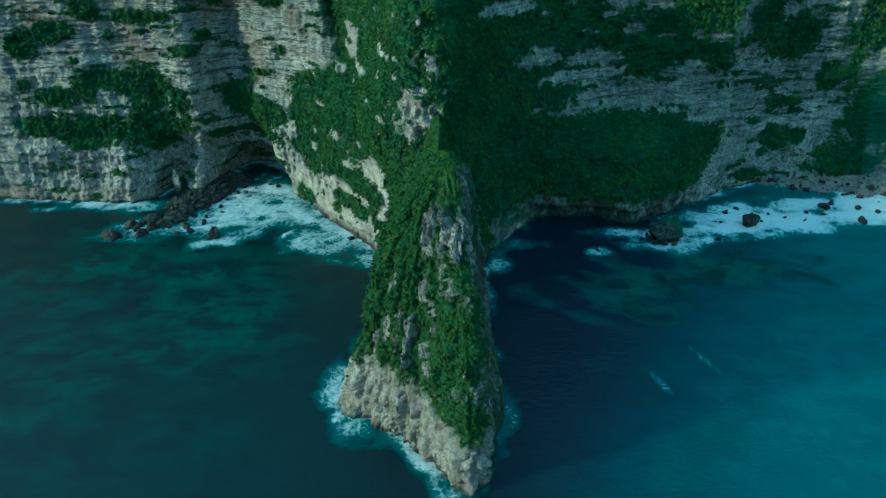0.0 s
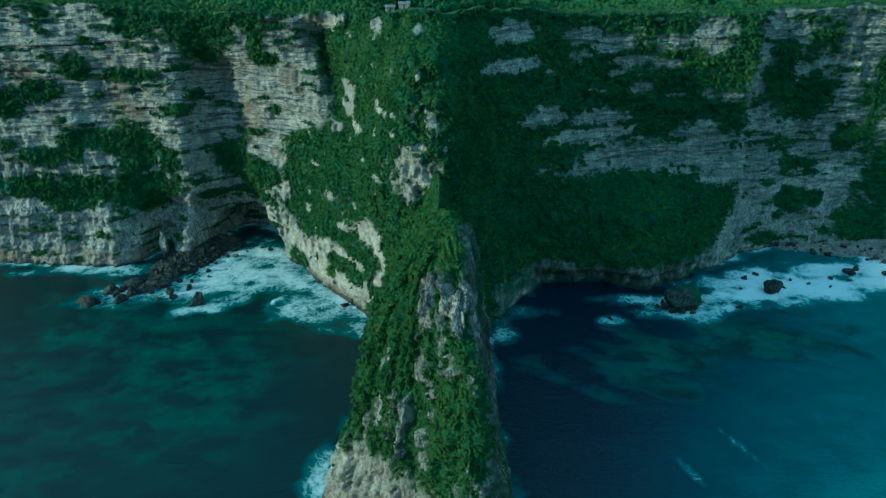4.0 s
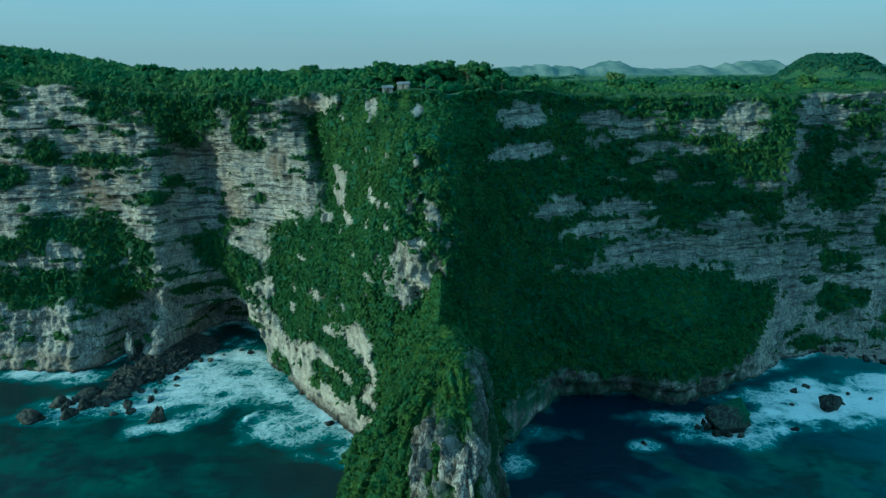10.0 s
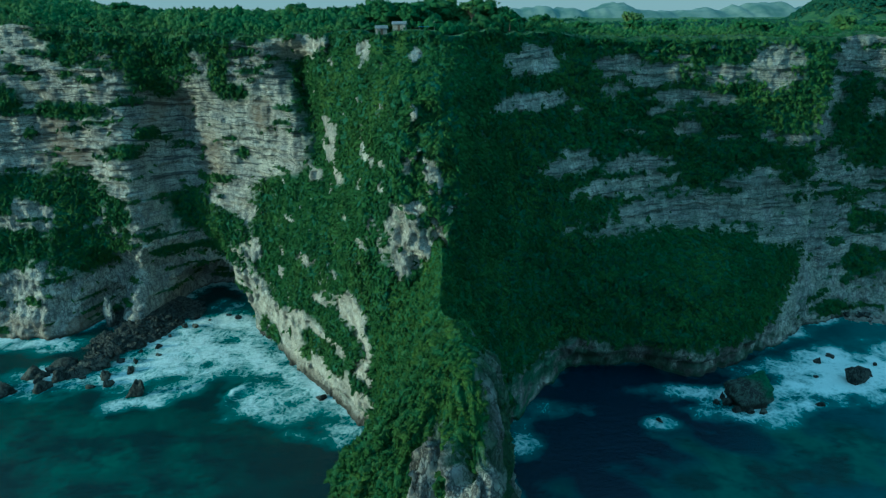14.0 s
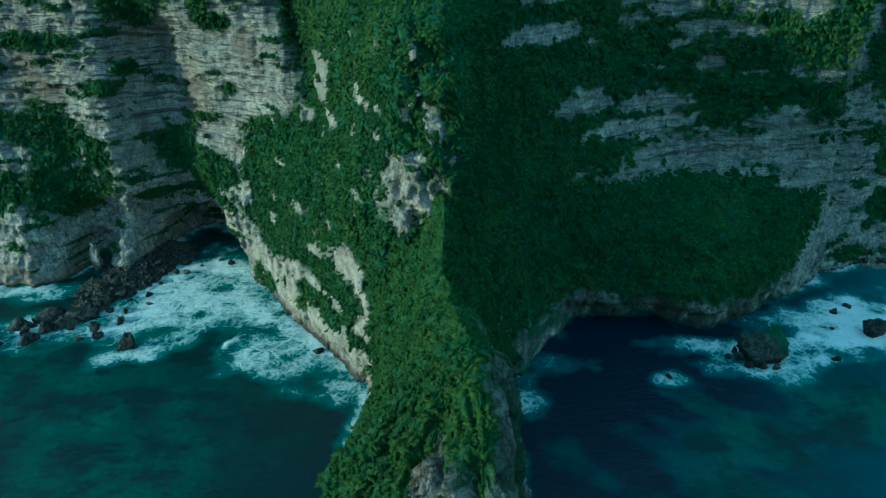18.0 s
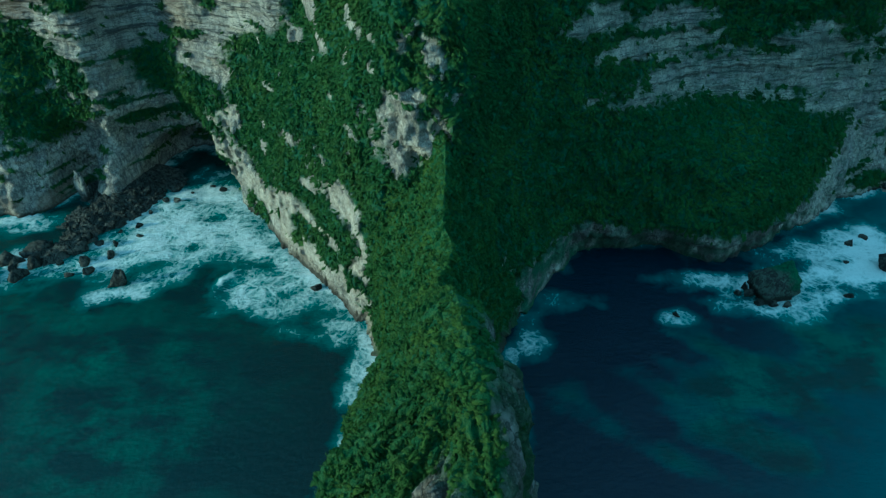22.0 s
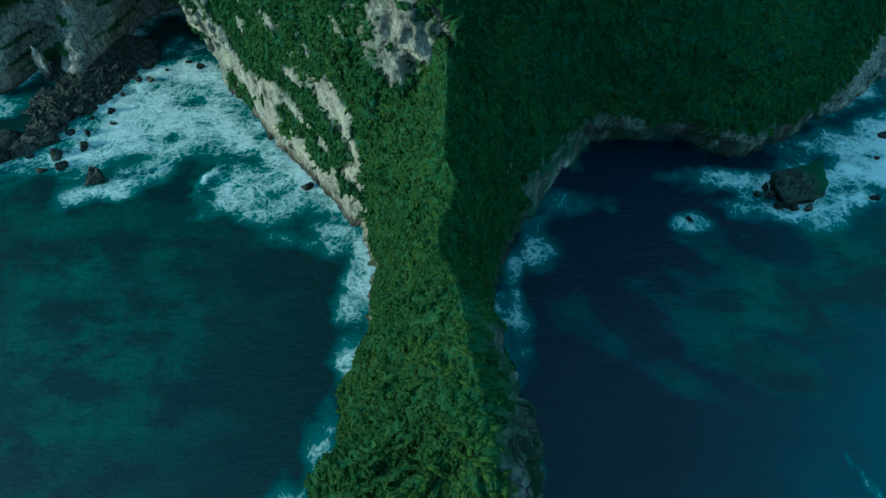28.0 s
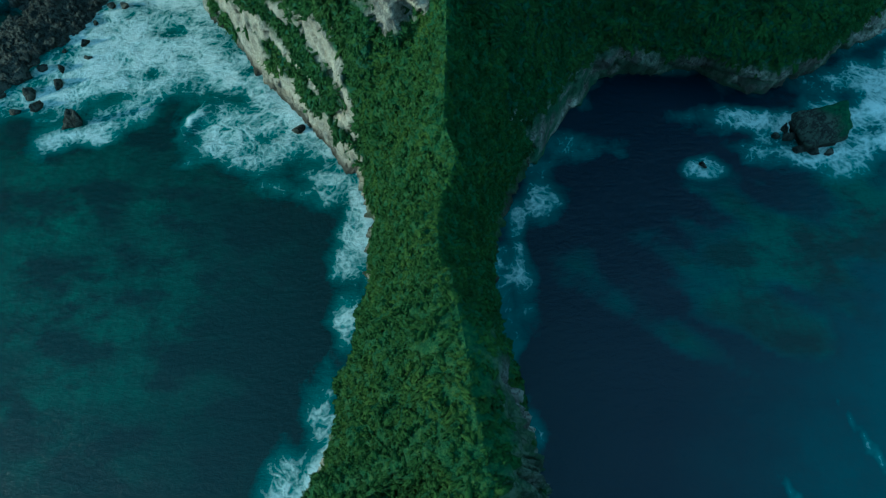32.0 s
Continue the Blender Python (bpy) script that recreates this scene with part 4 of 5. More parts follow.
# ---- plants: shrubs and trees of many small leaf clumps ----
def shrub_shape(rng, cards=13, rough=0.24, spiky=1.0):
    """One bush, about 1 m in radius: a lumpy dome with small leaf clumps standing out of it."""
    V, F = [], []

    def ring(count, r, z, t):
        a = np.arange(count) * 2 * np.pi / count + t
        return np.stack([r * np.cos(a), r * np.sin(a), np.full(count, z)], -1) * (1 + rough * rng.standard_normal((count, 1)))
    core = np.concatenate([ring(4, 0.80, -0.50, 0), ring(4, 0.74, 0.16, 0.8), [[0.16 * rng.standard_normal(), 0.16 * rng.standard_normal(), 0.66]]])
    V.append(core)
    for k in range(4):
        j = (k + 1) % 4
        F += [(k, j, 4 + k), (j, 4 + j, 4 + k), (4 + k, 4 + j, 8)]
    base = len(core)
    for k in range(cards):
        u = rng.standard_normal(3)
        u[2] = abs(u[2]) * 0.9 - 0.1
        u /= np.linalg.norm(u)
        c = u * np.array([0.74, 0.74, 0.62]) * rng.uniform(0.8, 1.1)
        t = np.cross(u, rng.standard_normal(3))
        t /= np.linalg.norm(t)
        b = np.cross(u, t)
        s = rng.uniform(0.16, 0.34)
        tip = (u * rng.uniform(0.18, 0.50) + np.array([0, 0, 0.10])) * spiky
        V.append(np.array([c - t * s, c + t * s, c + b * s * rng.uniform(-0.9, 0.9) + tip]))
        F += [(base, base + 1, base + 2)]
        base += 3
    return np.concatenate(V), np.array(F)


RNG = np.random.default_rng(7)
SHRUBS = [shrub_shape(RNG) for _ in range(14)]
THICKETS = [shrub_shape(RNG, 11, 0.18, 0.35) for _ in range(8)]


def crown_shape(rng):
    """A tree's crown, about 1 m in radius: a handful of leafy lumps round a dome."""
    Vs, Fs, base = [], [], 0
    for k in range(7):
        a = k * 2 * math.pi / 5 + rng.uniform(-0.3, 0.3)
        at, r = ((0.52 * math.cos(a), 0.52 * math.sin(a), rng.uniform(-0.15, 0.25)), 0.46) if k < 5 else ((rng.uniform(-0.25, 0.25), rng.uniform(-0.25, 0.25), 0.42), 0.48)
        Vt, Ft = shrub_shape(rng, cards=7, rough=0.18, spiky=0.4)
        Vs.append(Vt * r * rng.uniform(0.85, 1.2) + np.array(at))
        Fs.append(Ft + base)
        base += len(Vt)
    return np.concatenate(Vs), np.concatenate(Fs)


CROWNS = [crown_shape(RNG) for _ in range(6)]


def scatter(name, places, ups, sizes, mat, label, category, squash=1.0, shapes=None, soft=True, trail=1.0):
    """Many bushes as one object."""
    Vs, Fs, base = [], [], 0
    shapes = shapes or SHRUBS
    pick = RNG.integers(0, len(shapes), len(places))
    for k, (V, F) in enumerate(shapes):
        w = np.flatnonzero(pick == k)
        if not len(w):
            continue
        z = ups[w] / (np.linalg.norm(ups[w], axis=1, keepdims=True) + 1e-9)
        h = RNG.standard_normal((len(w), 3))
        if trail > 1:       # growth trails down the slope
            h = np.cross(np.array([0, 0, -1.0]) - z * -z[:, 2:], z) + 0.35 * h
            h = np.cross(z, h)
        xa = np.cross(h, z)
        xa /= np.linalg.norm(xa, axis=1, keepdims=True) + 1e-9
        ya = np.cross(z, xa)
        sc = sizes[w][:, None, None]
        L = V[None] * sc * RNG.uniform((0.7, 0.7, 0.65), (1.3, 1.3, 1.45), (len(w), 3))[:, None] * np.array([1 / trail ** 0.5, trail, 1])
        world = places[w][:, None] + L[..., :1] * xa[:, None] + L[..., 1:2] * ya[:, None] + L[..., 2:] * squash * z[:, None]
        Vs.append(world.reshape(-1, 3))
        Fs.append((F[None] + (np.arange(len(w)) * len(V))[:, None, None]).reshape(-1, 3) + base)
        base += len(w) * len(V)
    ob = array_mesh(name, np.concatenate(Vs), np.concatenate(Fs), mat, smooth_shade=soft)
    return tagged(ob, label, category, kind="stuff")


def sheet_points(P, cover, per_m2, out_sign):
    """Random places on a sheet, with its normals, where the cover allows."""
    a = P[:-1, 1:] - P[:-1, :-1]
    b = P[1:, :-1] - P[:-1, :-1]
    cr = np.cross(a, b)
    area = np.linalg.norm(cr, axis=-1)
    n = cr / (area[..., None] + 1e-9) * out_sign
    want = area * per_m2 * cover[:-1, :-1]
    count = RNG.poisson(np.clip(want, 0, 50))
    i, j = np.nonzero(count)
    rep = np.repeat(np.arange(len(i)), count[i, j])
    i, j = i[rep], j[rep]
    u, w = RNG.random((2, len(i), 1))
    return P[i, j] + u * a[i, j] + w * b[i, j], n[i, j], i, j


def grow(P, green, per_m2, sign, lo=0.45):
    ragged = green + 0.32 * fbm(P[..., 0] / 2.2, P[..., 1] / 2.2, P[..., 2] / 2.0, 3, 141)
    cover = smooth(lo - 0.05, lo + 0.25, ragged) + 0.03 * smooth(0.05, 0.3, fbm(P[..., 0] / 5, P[..., 1] / 5, P[..., 2] / 2.5, 3, 142)) * (P[..., 2] > 10)
    return sheet_points(P, cover * smooth(1, 4, P[..., 2]), per_m2, sign)


def sizes(n, lo, hi):
    """Mostly small, now and then a large one."""
    return lo + (hi - lo) * RNG.random(n) ** 1.6


inview = (P_CLIFF[..., 0] > -245) & (P_CLIFF[..., 0] < 290)
Q, QN, _, _ = grow(P_CLIFF, GREEN * inview, 0.70, 1.0)
if QN[:, 1].mean() > 0:
    QN = -QN
scatter("cliff_scrub", Q + QN * 0.25, QN * 0.55 + np.array([0, 0, 0.8]), sizes(len(Q), 0.28, 1.15), LEAVES, "dense dark green scrub clinging to the cliff ledges", "scrub", trail=2.2)
H, HN, hi_, hj_ = grow(P_HEAD, HGREEN * (V < 0.995), 1.25, 1.0)
flip = np.sign((HN[:, 0] * np.cos(ang[hi_, hj_]) + HN[:, 1] * np.sin(ang[hi_, hj_]) + HN[:, 2] * 0.5))
HN = HN * flip[:, None]
scatter("headland_scrub", H + HN * 0.1, HN * 0.5 + np.array([0, 0, 0.8]), sizes(len(H), 0.18, 0.76), GRASSY, "yellow-green scrub and grass covering the headland ridge", "scrub", trail=1.7)
depth = (P_PLATEAU[..., 1] - P_PLATEAU[0, :, 1][None])
dens = 0.075 * np.exp(-np.maximum(depth, 0) / 80) + 0.016 * np.exp(-np.maximum(depth, 0) / 380) + 0.0012
clear = ellipses(P_PLATEAU[..., 0], depth, ((8, 4, 46, 15), (-10, 8, 18, 15)), 0.3) + 0.8 * ellipses(P_PLATEAU[..., 0], depth, ((116, 24, 28, 8), (150, 75, 60, 16)), 0.4)
inview = (np.abs(P_PLATEAU[..., 0]) < 330 + depth * 0.8) & (depth < 850)
dens = dens + 0.20 * np.exp(-np.maximum(depth, 0) / 6)
dens = dens * (1 + 1.1 * np.exp(-np.maximum(depth, 0) / 60)) * (1 - 0.10 * smooth(40, 80, P_PLATEAU[..., 0]) * (1 - smooth(300, 450, depth)))
T, _, ti, tj = sheet_points(P_PLATEAU, inview * dens * (1 - np.clip(clear, 0, 0.97)), 1.0, 1.0)
dd = depth[ti, tj]
grown = np.where(T[:, 0] < 40, 1.25, 1.0) * sizes(len(T), 1.5, 4.4) * (1 + dd / 2500) * (0.30 + 0.70 * smooth(0, 22, dd)) * (1 - 0.30 * smooth(35, 75, T[:, 0]) * (1 - smooth(500, 900, dd)))
near = dd < 75
big = near & (RNG.random(len(T)) < 0.22)
for name, w, shapes, f in (("plateau_trees", big, CROWNS, 0.95), ("plateau_woodland", near & ~big, THICKETS, 0.62), ("far_woodland", ~near, THICKETS, 0.9)):
    scatter(name, T[w] + np.array([0, 0, 0.4]) + np.array([0, 0, 0.35]) * grown[w][:, None], np.tile([0, 0, 1.0], (w.sum(), 1)), f * grown[w], WOODS, "dense low green woodland on the plateau", "woodland", 1.0, shapes)
# tree clumps over the far slopes and the dome
KX, KY = np.r_[RNG.uniform(150, 1250, 4200), RNG.normal(985, 70, 1500)], np.r_[RNG.uniform(420, 1420, 4200), RNG.normal(1190, 80, 1500)]
keep = fbm(KX / 90, KY / 130, 0, 3, 97) + 0.9 * np.exp(-((((KX - 985) / 110) ** 2 + ((KY - 1210) / 130) ** 2))) > -0.02
KX, KY = KX[keep], KY[keep]
KZ = plateau_z(KX, KY, np.full(len(KX), 141.0))
scatter("hill_woodland", np.stack([KX, KY, KZ + 1.5], -1), np.tile([0, 0, 1.0], (len(KX), 1)), sizes(len(KX), 3.0, 8.0), HAZED_WOODS, "clumped woodland over the far slopes and dome hill, haze painted into its leaves", "woodland", 0.8, THICKETS)


# ---- rocks in the surf ----
def part(name, bm, mat, parent, label=""):
    """One mesh object under a thing or a part."""
    me = bpy.data.meshes.new(name)
    bm.to_mesh(me)
    bm.free()
    me.materials.append(mat)
    ob = new(name, me)
    if parent is not None:
        ob.parent = parent
    return tagged(ob, label)


def rock_points(seed, sharp=0.35, detail=3, power=2.6):
    """A broken boulder of about unit radius with flat faces knocked off."""
    bm = bmesh.new()
    bmesh.ops.create_icosphere(bm, subdivisions=detail, radius=1.0)
    rng = np.random.default_rng(seed)
    co = np.array([v.co for v in bm.verts])
    co /= (np.abs(co) ** power).sum(1, keepdims=True) ** (1 / power)
    for _ in range(7):
        u = rng.standard_normal(3)
        u /= np.linalg.norm(u)
        d = rng.uniform(0.35, 0.85)
        over = np.maximum(co @ u - d, 0)
        co -= over[:, None] * u * 0.85
    r = 1 + 1.5 * sharp * fbm(co[:, 0] * 1.3 + seed, co[:, 1] * 1.3, co[:, 2] * 1.3, 4, 101) + 0.2 * fbm(co[:, 0] * 5 + seed, co[:, 1] * 5, co[:, 2] * 5, 3, 102)
    co *= r[:, None]
    faces = np.array([[v.index for v in f.verts] for f in bm.faces])
    bm.free()
    return co, faces


def rock(name, x, y, size, height, seed, label, group="", mat=None, sunk=0.35, moss=0.0, turn=0.0, z=0.0, flat=1.0, power=2.6, taper=0.0):
    co, faces = rock_points(seed, detail=4 if size > 9 else 3, power=power)
    co = co * np.array([size / 2, size / 2 * flat, height / (2 - 2 * sunk)])
    co[:, 2] += height - co[:, 2].max()
    lean = np.clip(co[:, 2] / height, 0, 1)[:, None]
    co[:, :2] = co[:, :2] * (1 - taper * lean) + lean * taper * np.array([size * 0.12, 0])
    c, sn = math.cos(turn), math.sin(turn)
    co[:, :2] = co[:, :2] @ np.array([[c, sn], [-sn, c]])
    wet = 1 - smooth(0.5, 3.0 if height > 8 else 0.8, co[:, 2])
    green = moss * smooth(0.45, 0.8, co[:, 2] / height + 0.5 * fbm(co[:, 0] / 4, co[:, 1] / 4, seed, 3, 103)) if moss else np.zeros(len(co))
    ob = array_mesh(name, co, faces, mat or WET_ROCK, {"veg_shade": green, "rust": green * 0, "tide_shade": wet}, smooth_shade=False)
    ob.location = (x, y, z)
    return tagged(ob, label, "rock", group)


def block(x, y, length, width, height, turn):
    """A fallen slab of cliff: squared, its top tilted, waves have cut in under its foot."""
    bm = bmesh.new()
    bmesh.ops.create_cube(bm, size=2.0)
    bmesh.ops.subdivide_edges(bm, edges=bm.edges[:], cuts=18, use_grid_fill=True)
    co = np.array([v.co for v in bm.verts])
    faces = np.array([[v.index for v in f.verts] for f in bm.faces])
    bm.free()
    co = co / (np.abs(co) ** 9).sum(1, keepdims=True) ** (1 / 9)
    u, w, h = co.T
    top = height * (0.70 + 0.22 * u + 0.16 * w)
    z = np.where(h > 0, h * top, h * 3)
    under = 1 - 0.16 * (1 - smooth(1.5, 4.0, z))
    out = np.stack([u * length / 2 * (1 + 0.06 * w) * under, w * width / 2 * (1 - 0.12 * u) * under, z], -1)
    bulge = 0.9 * fbm(out[:, 0] / 6, out[:, 1] / 6, out[:, 2] / 4, 4, 105) + 0.5 * vnoise(out[:, 0] / 9, out[:, 1] / 9, out[:, 2] / 1.2, 106)
    out += co * bulge[:, None] * 1.4
    c, sn = math.cos(turn), math.sin(turn)
    out[:, :2] = out[:, :2] @ np.array([[c, sn], [-sn, c]])
    green = smooth(-0.1, 0.5, u + 0.5 * w + 0.5 * fbm(u * 3, w * 3, h, 3, 107)) * smooth(0.4, 0.8, h)
    wet = 1 - smooth(1.5, 4.5, out[:, 2] + bulge)
    ob = array_mesh("boulder", out, faces, RIDGE_DARK, {"veg_shade": green, "rust": green * 0, "tide_shade": wet}, smooth_shade=False)
    ob.location = (x, y, 0)
    return tagged(ob, "huge squared limestone slab with tilted mossy top, standing in surf", "rock")


block(133, -84, 15.5, 11, 12.5, 0.12)
for k, (x, y, d, h) in enumerate(((124, -84, 4.5, 3.2), (126, -89, 4.5, 2.8), (130, -91, 4, 2.5), (136, -91, 4, 2.4), (124, -80, 3.5, 3), (120, -83, 3, 1.8))):
    rock("sea_rock", x, y, d, h, 150 + k, "black jagged rock at the foot of the slab", "rocks round the slab", turn=k * 1.1, flat=0.7)
rock("sea_rock", -120, -67, 13.5, 8, 5, "dark pointed wet rock in white surf", "rocks in the bay", turn=0.3, flat=0.6, power=2.0, taper=0.85)
rock("sea_rock", -180, -62, 17, 5.5, 8, "large dark wet rock standing off the cliff", "rocks in the bay", flat=0.7, power=2.0, taper=0.5)
rock("sea_rock", -163, -43, 12, 4.6, 9, "rounded dark boulder at the end of the rubble spit", "rocks in the bay", flat=0.8)
rock("sea_rock", -146, -43, 10, 4.2, 11, "rounded dark boulder at the end of the rubble spit", "rocks in the bay", turn=1.0, flat=0.7)
rock("sea_rock", 188, -70, 11, 8, 12, "dark craggy rock in white surf off the beach", "rocks off the beach", flat=0.7, turn=-0.5)
rock("rock_pillar", -160, -2, 5.5, 15, 15, "pale leaning limestone pillar on dark rubble", mat=LIMESTONE, turn=0.5, z=2, flat=0.7, sunk=0.2)
SMALL_BAY = ((-166, -46, 6), (-168, -54, 6), (-143, -60, 4), (-131, -48, 6.5), (-139, -39, 4), (-144, -25, 4.5), (-137, -19, 4.5), (-129, -6, 3.6), (-122, -5, 3.6),
             (-116, -5, 4.4), (-119, 6, 3.2), (-103, 8, 3.2), (-97, 4, 4.2), (-42, -73, 5), (-126, -14, 2.4), (-134, -30, 2.6), (-111, 2, 2.4), (-150, -52, 3))
SPIT_END = ((-172, -50, 9, 5), (-160, -52, 8, 4), (-163, -60, 7, 4), (-151, -45, 7, 3.5), (-140, -52, 6, 3), (-136, -58, 5, 2.5), (-146, -34, 6, 3), (-132, -40, 4, 2), (-127, -26, 4, 2), (-124, -34, 3, 1.5))
for k, (x, y, d, h) in enumerate(SPIT_END):
    rock("sea_rock", x, y, 1.3 * d, 1.2 * h, 500 + k, "dark angular rock in foam off the spit", "rocks in the bay", turn=k * 2.1, flat=0.6, power=2.0, taper=0.6)
for k, (x, y, d) in enumerate(SMALL_BAY):
    rock("sea_rock", x, y, d, d * 0.45, 20 + k, "small dark wet rock awash in foam", "rocks in the bay", turn=k * 1.7, flat=0.75)
SMALL_BEACH = ((162, -86, 4), (254, -70, 7), (242, -51, 7), (249, -46, 4.5), (262, -52, 4.5), (236, -60, 3), (228, -56, 3), (212, -62, 3), (205, -57, 2.6), (189, -49, 4),
               (181, -53, 4.5), (196, -66, 2.6), (93, -94, 3), (222, -66, 2.5), (271, -58, 3.5), (172, -66, 2.4))
for k, (x, y, d) in enumerate(SMALL_BEACH):
    rock("sea_rock", x, y, d, d * 0.5, 60 + k, "small dark wet rock awash in foam", "rocks off the beach", turn=k * 1.3, flat=0.8)

# ---- the spit of rubble below the cave ----
rx, ry = np.meshgrid(np.arange(-182, -92, 0.9), np.arange(-60, 26, 0.9))


def spit_height(x, y):
    """A wedge of fallen rock from the cliff's foot out into the bay."""
    t = np.clip((8 - y) / 62, 0, 1)
    mid, half = -140 - 16 * t, 22 * (1 - t) ** 1.1 + 5
    edge = 1 - np.abs(x - mid) / half
    h = 4.6 * np.clip(edge, -1, 1) * (1 - 0.35 * t) - 3 * smooth(-46, -60, y) + 1.5 * smooth(-10, 14, y) * np.exp(-((x + 143) / 17) ** 2)
    return h + 2.2 * fbm(x / 6, y / 6, 0, 4, 111) - 0.9


RZ = np.maximum(spit_height(rx, ry), -3)
grid_mesh("rubble_ground", np.stack([rx, ry, RZ], -1), WET_ROCK, {"veg_shade": RZ * 0, "rust": RZ * 0, "tide_shade": RZ * 0})
tagged(bpy.data.objects["rubble_ground"], "spit of dark fallen rubble at the cliff foot", "rubble", kind="structure")
px, py = RNG.uniform(-178, -96, 2600), RNG.uniform(-56, 16, 2600)
pz = spit_height(px, py)
ok = pz > 0.1
px, py, pz = px[ok], py[ok], pz[ok]
STONES = [rock_points(200 + k, 0.3, 1) for k in range(4)]
scatter("rubble_stones", np.stack([px, py, pz + 0.1], -1), RNG.standard_normal((len(px), 3)), 0.4 + 1.3 * RNG.random(len(px)) ** 3, WET_ROCK, "heaped dark broken stones on the spit", "rubble", 0.8, STONES, False)
for k in range(16):
    x, y = RNG.uniform(-165, -115), RNG.uniform(-42, 4)
    if spit_height(np.array(x), np.array(y)) > 0.8:
        rock("rubble_boulder", x, y, RNG.uniform(3, 5.5), RNG.uniform(1.8, 3.2), 300 + k, "dark angular boulder lying on rubble", "boulders on the spit", turn=k, z=float(spit_height(np.array(x), np.array(y))) - 0.4)

# ---- the beach under the far cliff ----
bx, bt = np.meshgrid(np.arange(220, 521, 2.0), np.linspace(0, 1, 30))
foot = shore_y(bx, np.full_like(bx, 4.0)) + 6
out = curve((200, 222, 240, 265, 300, 520), (-10, -15, -26, -42, -48, -56), bx)
BZ = 3.5 * (1 - bt) ** 1.3 - 1.0 * bt + 0.5 * fbm(bx / 8, bt * 5, 0, 3, 121)
beach = grid_mesh("beach_ground", np.stack([bx, foot * (1 - bt) + out * bt, BZ], -1), SAND)
tagged(beach, "pale coral sand strip below the cliff", "beach", kind="structure")
for k in range(26):
    x = RNG.uniform(222, 330)
    f = RNG.uniform(0.25, 0.95)
    y0, y1 = float(shore_y(x, 4.0)) + 6, float(curve((200, 222, 240, 265, 300, 520), (-10, -15, -26, -42, -48, -56), x))
    d = RNG.uniform(2, 5.5)
    rock("beach_rock", x, y0 * (1 - f) + y1 * f, d, d * 0.5, 400 + k, "dark fallen rock half buried in coral sand", "rocks on the beach", turn=k, z=3.0 * (1 - f) ** 1.3 - 0.6 * f)
qx, qf = RNG.uniform(220, 400, 1500), RNG.random(1500)
qy = (shore_y(qx, np.full_like(qx, 4.0)) + 6) * (1 - qf) + curve((200, 222, 240, 265, 300, 520), (-10, -15, -26, -42, -48, -56), qx) * qf
scatter("beach_stones", np.stack([qx, qy, 3.5 * (1 - qf) ** 1.3 - 1.0 * qf + 0.2], -1), RNG.standard_normal((1500, 3)), 0.25 + 1.0 * RNG.random(1500) ** 3, RIDGE_ROCK, "pale and grey stones strewn over the beach", "stones", 0.8, STONES, False)


# ---- trees on the skyline ----
def limb(bm, a, b, r0, r1, sides=6):
    a, b = Vector(a), Vector(b)
    z = (b - a).normalized()
    x = z.orthogonal().normalized()
    y = z.cross(x)
    rings = [[bm.verts.new(p + (x * math.cos(t) + y * math.sin(t)) * r) for t in (2 * math.pi * k / sides for k in range(sides))] for p, r in ((a, r0), (b, r1))]
    for k in range(sides):
        bm.faces.new((rings[0][k], rings[0][(k + 1) % sides], rings[1][(k + 1) % sides], rings[1][k]))
    bm.faces.new(rings[1])


